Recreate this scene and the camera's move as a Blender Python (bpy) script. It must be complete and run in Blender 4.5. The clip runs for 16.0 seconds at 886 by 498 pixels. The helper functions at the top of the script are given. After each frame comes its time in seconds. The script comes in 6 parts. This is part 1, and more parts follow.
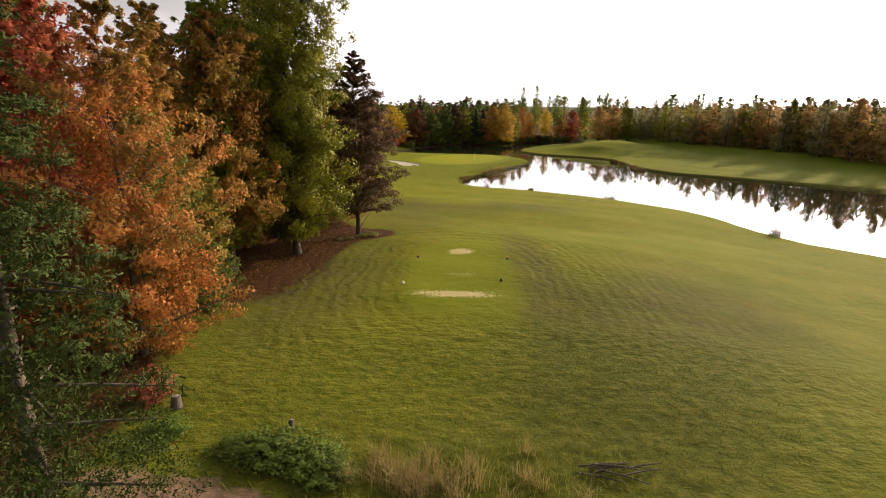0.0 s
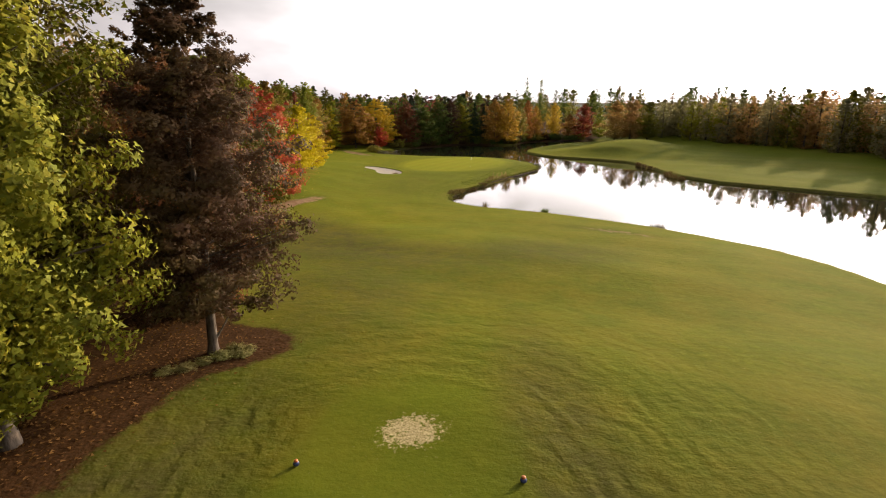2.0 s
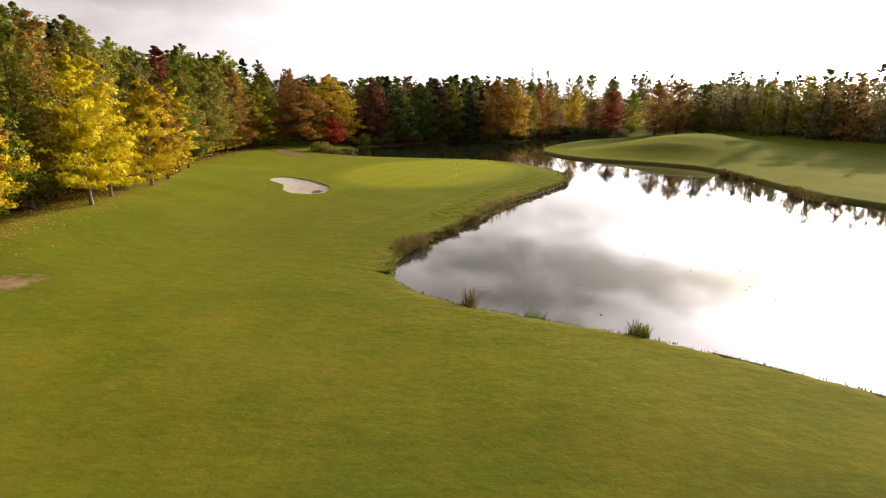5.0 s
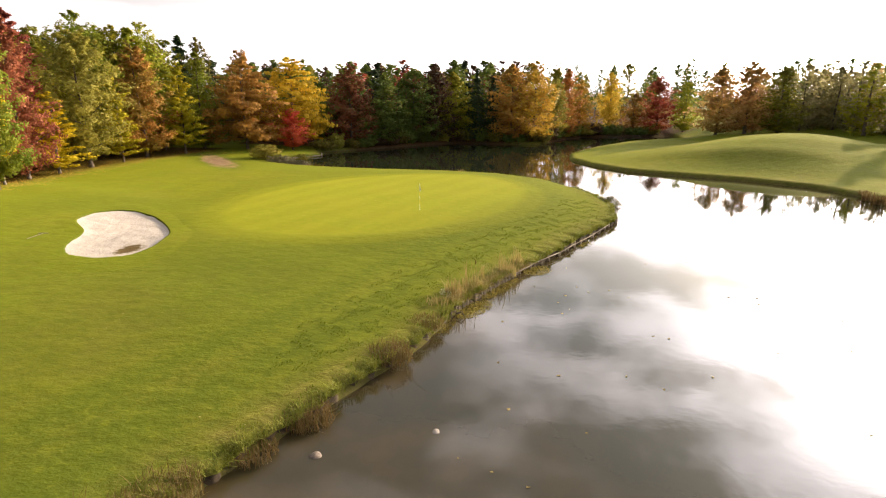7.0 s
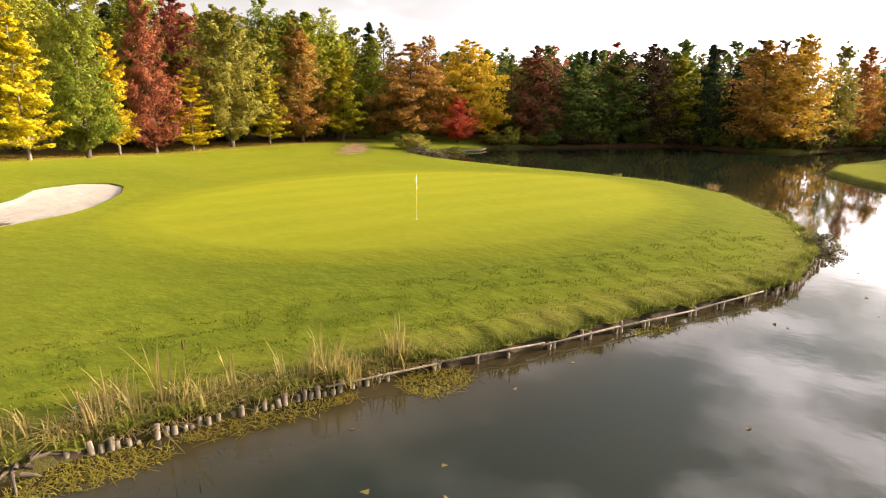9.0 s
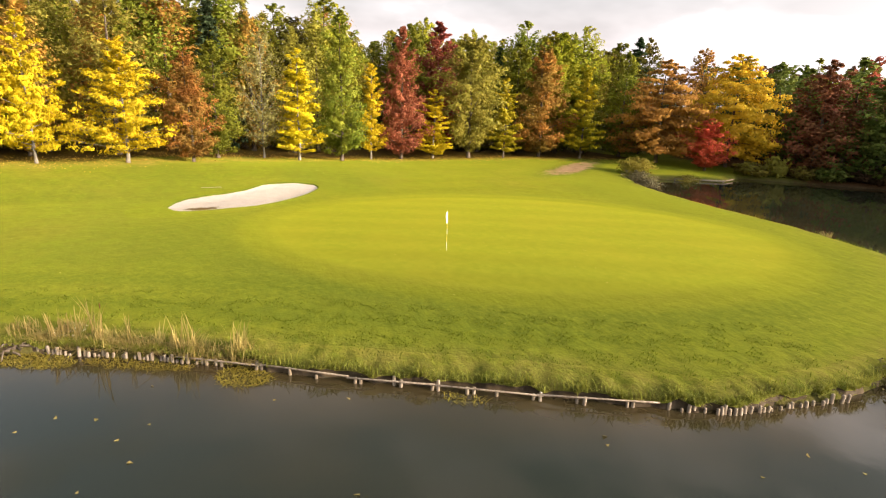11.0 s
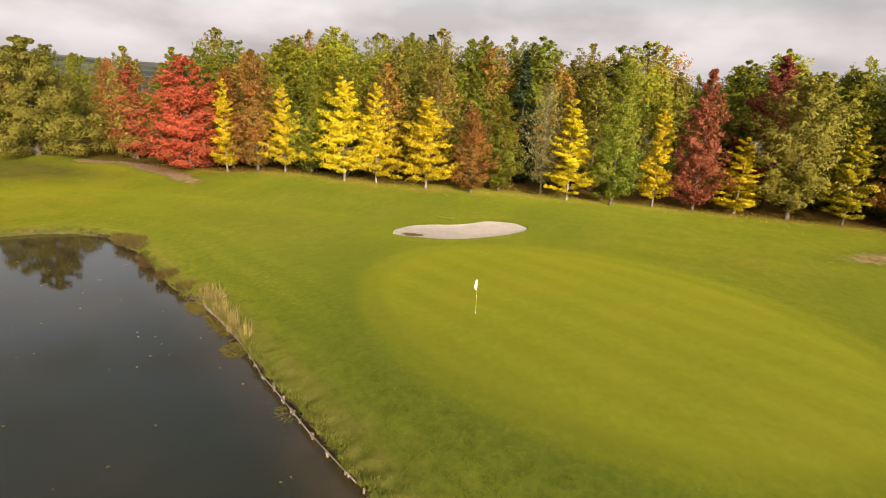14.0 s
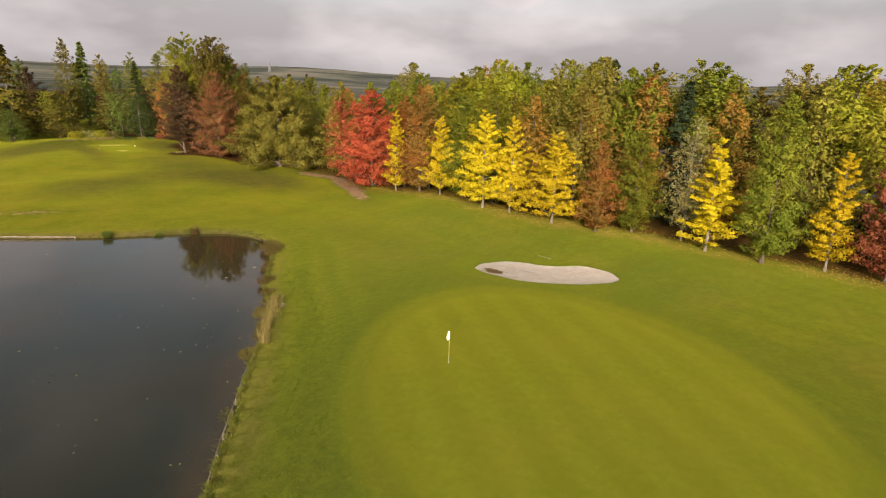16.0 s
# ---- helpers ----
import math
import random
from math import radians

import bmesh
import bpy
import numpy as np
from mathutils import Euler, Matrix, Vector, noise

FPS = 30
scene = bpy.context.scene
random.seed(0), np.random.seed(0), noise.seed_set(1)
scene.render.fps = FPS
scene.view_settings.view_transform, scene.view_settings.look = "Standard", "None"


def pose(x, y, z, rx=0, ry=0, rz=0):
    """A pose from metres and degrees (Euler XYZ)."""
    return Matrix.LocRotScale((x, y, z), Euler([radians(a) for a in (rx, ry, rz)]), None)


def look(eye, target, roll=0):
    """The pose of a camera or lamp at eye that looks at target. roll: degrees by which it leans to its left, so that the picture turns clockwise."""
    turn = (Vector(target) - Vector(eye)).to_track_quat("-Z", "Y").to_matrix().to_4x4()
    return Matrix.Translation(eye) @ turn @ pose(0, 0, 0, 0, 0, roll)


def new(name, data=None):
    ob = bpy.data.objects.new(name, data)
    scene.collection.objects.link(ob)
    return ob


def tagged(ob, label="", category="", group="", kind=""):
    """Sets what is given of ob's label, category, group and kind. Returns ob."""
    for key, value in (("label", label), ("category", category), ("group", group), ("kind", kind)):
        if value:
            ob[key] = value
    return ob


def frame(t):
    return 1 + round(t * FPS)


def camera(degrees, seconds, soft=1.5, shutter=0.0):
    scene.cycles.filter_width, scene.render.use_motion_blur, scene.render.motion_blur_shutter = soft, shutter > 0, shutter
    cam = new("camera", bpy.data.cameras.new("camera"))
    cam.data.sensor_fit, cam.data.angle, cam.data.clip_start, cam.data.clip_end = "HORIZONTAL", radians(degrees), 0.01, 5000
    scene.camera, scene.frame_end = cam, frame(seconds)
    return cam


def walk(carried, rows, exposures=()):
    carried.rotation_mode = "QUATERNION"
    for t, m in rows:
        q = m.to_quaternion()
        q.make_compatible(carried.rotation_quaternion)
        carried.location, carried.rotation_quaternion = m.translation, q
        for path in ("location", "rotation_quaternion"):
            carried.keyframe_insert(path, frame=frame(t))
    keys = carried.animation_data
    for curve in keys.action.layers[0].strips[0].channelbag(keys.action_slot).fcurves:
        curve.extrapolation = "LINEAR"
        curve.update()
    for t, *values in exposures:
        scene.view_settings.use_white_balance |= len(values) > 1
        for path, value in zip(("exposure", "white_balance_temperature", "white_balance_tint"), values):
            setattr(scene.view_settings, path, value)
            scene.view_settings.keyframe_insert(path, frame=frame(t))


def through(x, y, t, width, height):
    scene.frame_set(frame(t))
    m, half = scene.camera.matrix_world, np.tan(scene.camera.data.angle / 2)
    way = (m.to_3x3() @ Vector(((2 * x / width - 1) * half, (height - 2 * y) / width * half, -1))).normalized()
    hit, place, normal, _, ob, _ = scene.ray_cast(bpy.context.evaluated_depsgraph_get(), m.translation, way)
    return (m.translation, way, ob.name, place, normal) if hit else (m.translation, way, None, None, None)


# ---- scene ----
cam = camera(78.31, 16.0, soft=1.1)
PATH = [
    (0.0, -0.09, 0.52, 15.87, 75.12, -0.59, -0.10),
    (0.5, 0.44, 6.82, 16.02, 75.00, -0.44, 0.01),
    (1.0, 1.14, 13.63, 15.88, 74.90, -0.44, 0.10),
    (1.5, 1.91, 20.93, 15.58, 74.84, -0.44, 0.15),
    (2.0, 2.80, 28.60, 15.14, 74.75, -0.37, 0.13),
    (2.5, 3.74, 36.57, 14.56, 74.67, -0.39, 0.13),
    (3.0, 4.55, 44.60, 13.96, 74.62, -0.33, 0.16),
    (3.5, 5.23, 52.85, 13.25, 74.59, -0.42, 0.19),
    (4.0, 5.81, 61.24, 12.44, 74.58, -0.52, 0.17),
    (6.5, 11.23, 102.88, 9.88, 74.21, -0.17, 1.77),
    (7.0, 12.71, 109.86, 9.43, 74.31, -0.22, 3.05),
    (7.5, 14.29, 116.49, 8.88, 74.45, -0.22, 5.72),
    (8.0, 16.10, 122.47, 8.33, 74.62, -0.33, 10.93),
    (8.5, 18.91, 126.66, 7.56, 74.78, -0.47, 18.73),
    (9.0, 22.50, 129.15, 6.42, 74.96, -0.64, 30.58),
    (9.2, 23.96, 129.81, 6.14, 74.91, -0.66, 34.69),
    (11.5, 34.83, 140.98, 9.72, 74.36, -2.24, 72.46),
    (12.0, 36.46, 144.28, 10.58, 74.22, -2.26, 80.72),
    (12.5, 37.43, 147.45, 11.24, 74.17, -2.22, 88.05),
    (13.0, 37.97, 151.02, 11.88, 74.13, -2.15, 95.81),
    (13.5, 37.75, 154.46, 12.56, 74.09, -2.13, 102.84),
    (14.0, 36.98, 158.00, 13.33, 73.95, -2.10, 110.53),
    (14.5, 35.75, 161.29, 14.03, 73.95, -1.96, 117.57),
    (15.0, 33.97, 164.61, 14.81, 73.99, -1.83, 124.71),
    (15.5, 31.82, 167.78, 15.61, 74.02, -1.69, 131.14),
    (16.0, 29.18, 171.05, 16.56, 74.04, -1.59, 137.55),
]
walk(cam, [(t, pose(x, y, z, rx, ry, rz)) for t, x, y, z, rx, ry, rz in PATH],
     [(t, e, 6950, 13) for t, e in ((0, 0.10), (4.0, -0.06), (6.5, 0.72), (8.5, 1.0), (12.5, 0.88), (14, 0.40), (16, 0.14))])

# ---- sky, sun ----
SUN_AZ, SUN_EL = 47.5, 16.6          # degrees clockwise from +y, and above the horizon
sun_way = Vector((math.sin(radians(SUN_AZ)) * math.cos(radians(SUN_EL)), math.cos(radians(SUN_AZ)) * math.cos(radians(SUN_EL)), math.sin(radians(SUN_EL))))
sun_data = bpy.data.lights.new("sun", "SUN")
sun_data.energy, sun_data.angle, sun_data.color = 4.8, radians(0.6), (1.0, 0.79, 0.54)
sun = new("sun", sun_data)
sun.matrix_world = look(sun_way * 500, (0, 0, 0))

world = bpy.data.worlds.new("sky")
scene.world = world
world.use_nodes = True
wt = world.node_tree
wt.nodes.clear()


def wnode(kind, **sets):
    n = wt.nodes.new(kind)
    for k, v in sets.items():
        n.inputs[k].default_value = v
    return n


w_out = wt.nodes.new("ShaderNodeOutputWorld")
w_bg = wnode("ShaderNodeBackground", Strength=0.15)
w_sky = wt.nodes.new("ShaderNodeTexSky")
w_sky.sky_type, w_sky.sun_disc = "NISHITA", False
w_sky.sun_elevation, w_sky.sun_rotation = radians(SUN_EL), radians(SUN_AZ)
w_sky.air_density, w_sky.dust_density, w_sky.ozone_density = 1.0, 4.0, 1.0
w_co = wt.nodes.new("ShaderNodeTexCoord")
w_map = wt.nodes.new("ShaderNodeMapping")
w_map.inputs["Scale"].default_value = (1.6, 1.6, 4.2)
w_noise = wnode("ShaderNodeTexNoise", Scale=2.1, Detail=6.0, Roughness=0.52)
w_ramp = wt.nodes.new("ShaderNodeValToRGB")
w_ramp.color_ramp.elements[0].position, w_ramp.color_ramp.elements[1].position = 0.43, 0.58
w_noise2 = wnode("ShaderNodeTexNoise", Scale=2.3, Detail=4.0, Roughness=0.5)
w_shade = wt.nodes.new("ShaderNodeMapRange")
w_shade.inputs["From Min"].default_value, w_shade.inputs["From Max"].default_value = 0.36, 0.64
w_shade.inputs["To Min"].default_value, w_shade.inputs["To Max"].default_value = 0.78, 1.26
w_bw = wt.nodes.new("ShaderNodeRGBToBW")
w_warm = wt.nodes.new("ShaderNodeVectorMath")
w_warm.operation = "MULTIPLY_ADD"
w_warm.inputs[1].default_value, w_warm.inputs[2].default_value = (0.42, 0.40, 0.41), (1.80, 1.74, 1.84)
w_mul = wt.nodes.new("ShaderNodeVectorMath")
w_mul.operation = "SCALE"
w_mix = wt.nodes.new("ShaderNodeMix")
w_mix.data_type = "RGBA"
wl = wt.links.new
wl(w_co.outputs["Generated"], w_map.inputs["Vector"])
wl(w_map.outputs["Vector"], w_noise.inputs["Vector"])
wl(w_map.outputs["Vector"], w_noise2.inputs["Vector"])
wl(w_noise.outputs["Fac"], w_ramp.inputs["Fac"])
wl(w_noise2.outputs["Fac"], w_shade.inputs["Value"])
w_xyz = wt.nodes.new("ShaderNodeSeparateXYZ")
w_low = wt.nodes.new("ShaderNodeMapRange")       # clouds close up towards the horizon
for k, v in zip(("From Min", "From Max", "To Min", "To Max"), (0.10, 0.24, 1.0, 0.0)):
    w_low.inputs[k].default_value = v
w_deep = wt.nodes.new("ShaderNodeMapRange")      # and are thicker, so darker, overhead
for k, v in zip(("From Min", "From Max", "To Min", "To Max"), (0.0, 0.75, 1.36, 1.0)):
    w_deep.inputs[k].default_value = v
w_dot = wt.nodes.new("ShaderNodeVectorMath")
w_dot.operation = "DOT_PRODUCT"
w_dot.inputs[1].default_value = sun_way
w_glow = wt.nodes.new("ShaderNodeMapRange")      # thin cloud shines round the sun
for k, v in zip(("From Min", "From Max", "To Min", "To Max"), (-0.6, 1.0, 0.0, 1.0)):
    w_glow.inputs[k].default_value = v
w_pow = wnode("ShaderNodeMath")
w_pow.operation = "POWER"
w_pow.inputs[1].default_value = 3.4
w_gain = wt.nodes.new("ShaderNodeMapRange")
w_gain.inputs["To Min"].default_value, w_gain.inputs["To Max"].default_value = 0.9, 4.6
w_a, w_b, w_max = (wt.nodes.new("ShaderNodeMath") for _ in range(3))
w_a.operation = w_b.operation = "MULTIPLY"
w_max.operation = "MAXIMUM"
wl(w_co.outputs["Generated"], w_xyz.inputs["Vector"])
wl(w_co.outputs["Generated"], w_dot.inputs[0])
wl(w_xyz.outputs["Z"], w_low.inputs["Value"])
wl(w_xyz.outputs["Z"], w_deep.inputs["Value"])
wl(w_dot.outputs["Value"], w_glow.inputs["Value"])
wl(w_deep.outputs["Result"], w_a.inputs[0])
wl(w_glow.outputs["Result"], w_pow.inputs[0])
wl(w_pow.outputs["Value"], w_gain.inputs["Value"])
wl(w_gain.outputs["Result"], w_a.inputs[1])
wl(w_a.outputs["Value"], w_b.inputs[0])
wl(w_shade.outputs["Result"], w_b.inputs[1])
wl(w_ramp.outputs["Color"], w_max.inputs[0])
wl(w_low.outputs["Result"], w_max.inputs[1])
wl(w_sky.outputs["Color"], w_bw.inputs["Color"])
wl(w_bw.outputs["Val"], w_warm.inputs[0])
wl(w_warm.outputs["Vector"], w_mul.inputs[0])
wl(w_b.outputs["Value"], w_mul.inputs["Scale"])
wl(w_max.outputs["Value"], w_mix.inputs["Factor"])
w_hue = wnode("ShaderNodeHueSaturation", Saturation=0.5)
wl(w_sky.outputs["Color"], w_hue.inputs["Color"])
wl(w_hue.outputs["Color"], w_mix.inputs["A"])
wl(w_mul.outputs["Vector"], w_mix.inputs["B"])
wl(w_mix.outputs["Result"], w_bg.inputs["Color"])
wl(w_bg.outputs["Background"], w_out.inputs["Surface"])
scene.view_settings.exposure = 0.0


# ---- materials ----
class Mat:
    """A node material with short ways to add nodes."""

    def __init__(self, name):
        self.m = bpy.data.materials.new(name)
        self.m.use_nodes = True
        self.t = self.m.node_tree
        self.p = self.t.nodes["Principled BSDF"]

    def node(self, kind, **sets):
        n = self.t.nodes.new(kind)
        for k, v in sets.items():
            n.inputs[k.replace("_", " ")].default_value = v
        return n

    def link(self, a, b):
        self.t.links.new(a, b)

    def coords(self, scale=(1, 1, 1)):
        c = self.node("ShaderNodeTexCoord")
        mp = self.node("ShaderNodeMapping")
        mp.inputs["Scale"].default_value = scale
        self.link(c.outputs["Object"], mp.inputs["Vector"])
        return mp.outputs["Vector"]

    def noise(self, vec, scale, detail=4.0, rough=0.55):
        n = self.node("ShaderNodeTexNoise", Scale=scale, Detail=detail, Roughness=rough)
        self.link(vec, n.inputs["Vector"])
        return n.outputs["Fac"]

    def ramp(self, fac, *stops):
        r = self.node("ShaderNodeValToRGB")
        e = r.color_ramp.elements
        while len(e) < len(stops):
            e.new(0.5)
        for i, (pos, col) in enumerate(stops):
            e[i].position, e[i].color = pos, (*col, 1)
        self.link(fac, r.inputs["Fac"])
        return r.outputs["Color"]

    def mix(self, fac, a, b, mode="MIX"):
        n = self.node("ShaderNodeMix")
        n.data_type, n.blend_type = "RGBA", mode
        for v, k in ((fac, "Factor"), (a, "A"), (b, "B")):
            if isinstance(v, (int, float)):
                n.inputs[k].default_value = v
            elif isinstance(v, tuple):
                n.inputs[k].default_value = (*v, 1)
            else:
                self.link(v, n.inputs[k])
        return n.outputs["Result"]

    def math(self, op, a, b=0.0):
        n = self.node("ShaderNodeMath")
        n.operation = op
        for i, v in enumerate((a, b)):
            if isinstance(v, (int, float)):
                n.inputs[i].default_value = v
            else:
                self.link(v, n.inputs[i])
        return n.outputs[0]

    def span(self, fac, a, b, c=0.0, d=1.0):
        n = self.node("ShaderNodeMapRange")
        for k, v in zip(("From Min", "From Max", "To Min", "To Max"), (a, b, c, d)):
            n.inputs[k].default_value = v
        self.link(fac, n.inputs["Value"])
        return n.outputs["Result"]

    def attr(self, name):
        n = self.node("ShaderNodeAttribute")
        n.attribute_name = name
        return n.outputs["Fac"]

    def bump(self, fac, strength, distance):
        n = self.node("ShaderNodeBump", Strength=strength, Distance=distance)
        self.link(fac, n.inputs["Height"])
        self.link(n.outputs["Normal"], self.p.inputs["Normal"])

    def finish(self, colour, rough=0.8, spec=0.3):
        if isinstance(colour, tuple):
            self.p.inputs["Base Color"].default_value = (*colour, 1)
        else:
            self.link(colour, self.p.inputs["Base Color"])
        if isinstance(rough, (int, float)):
            self.p.inputs["Roughness"].default_value = rough
        else:
            self.link(rough, self.p.inputs["Roughness"])
        self.p.inputs["Specular IOR Level"].default_value = spec
        return self.m


def leaf_material(name, *cols, shine=0.08, through=0.40, tint=None, amount=0.7):
    """Leaves: colours picked leaf by leaf, patch by patch and tree by tree, part of the light passing through."""
    k = Mat(name)
    geo = k.node("ShaderNodeNewGeometry")
    info = k.node("ShaderNodeObjectInfo")
    n = len(cols)
    mean = tuple(sum(c[j] for c in cols) / n for j in range(3))
    cols = [tuple(0.42 * c[j] + 0.58 * mean[j] for j in range(3)) for c in cols]
    col = k.ramp(geo.outputs["Random Per Island"], *[(i / max(1, n - 1), c) for i, c in enumerate(cols)])
    vec = k.node("ShaderNodeVectorMath")
    vec.operation = "ADD"
    k.link(k.coords(), vec.inputs[0])
    k.link(k.span(info.outputs["Random"], 0, 1, 0, 90), vec.inputs[1])
    big = k.noise(vec.outputs[0], 0.34, 3.0)
    col = k.mix(k.span(big, 0.40, 0.66, 0.0, amount), col, tint or cols[0])
    hsv = k.node("ShaderNodeHueSaturation")
    k.link(k.span(info.outputs["Random"], 0, 1, 0.488, 0.512), hsv.inputs["Hue"])
    k.link(k.span(info.outputs["Random"], 0, 1, 1.0, 1.3), hsv.inputs["Value"])
    k.link(col, hsv.inputs["Color"])
    k.finish(hsv.outputs["Color"], 0.6, shine)
    tr = k.node("ShaderNodeBsdfTranslucent")
    k.link(hsv.outputs["Color"], tr.inputs["Color"])
    ms = k.node("ShaderNodeMixShader", Fac=through)
    k.link(k.p.outputs["BSDF"], ms.inputs[1])
    k.link(tr.outputs["BSDF"], ms.inputs[2])
    k.link(ms.outputs["Shader"], k.t.nodes["Material Output"].inputs["Surface"])
    return k.m


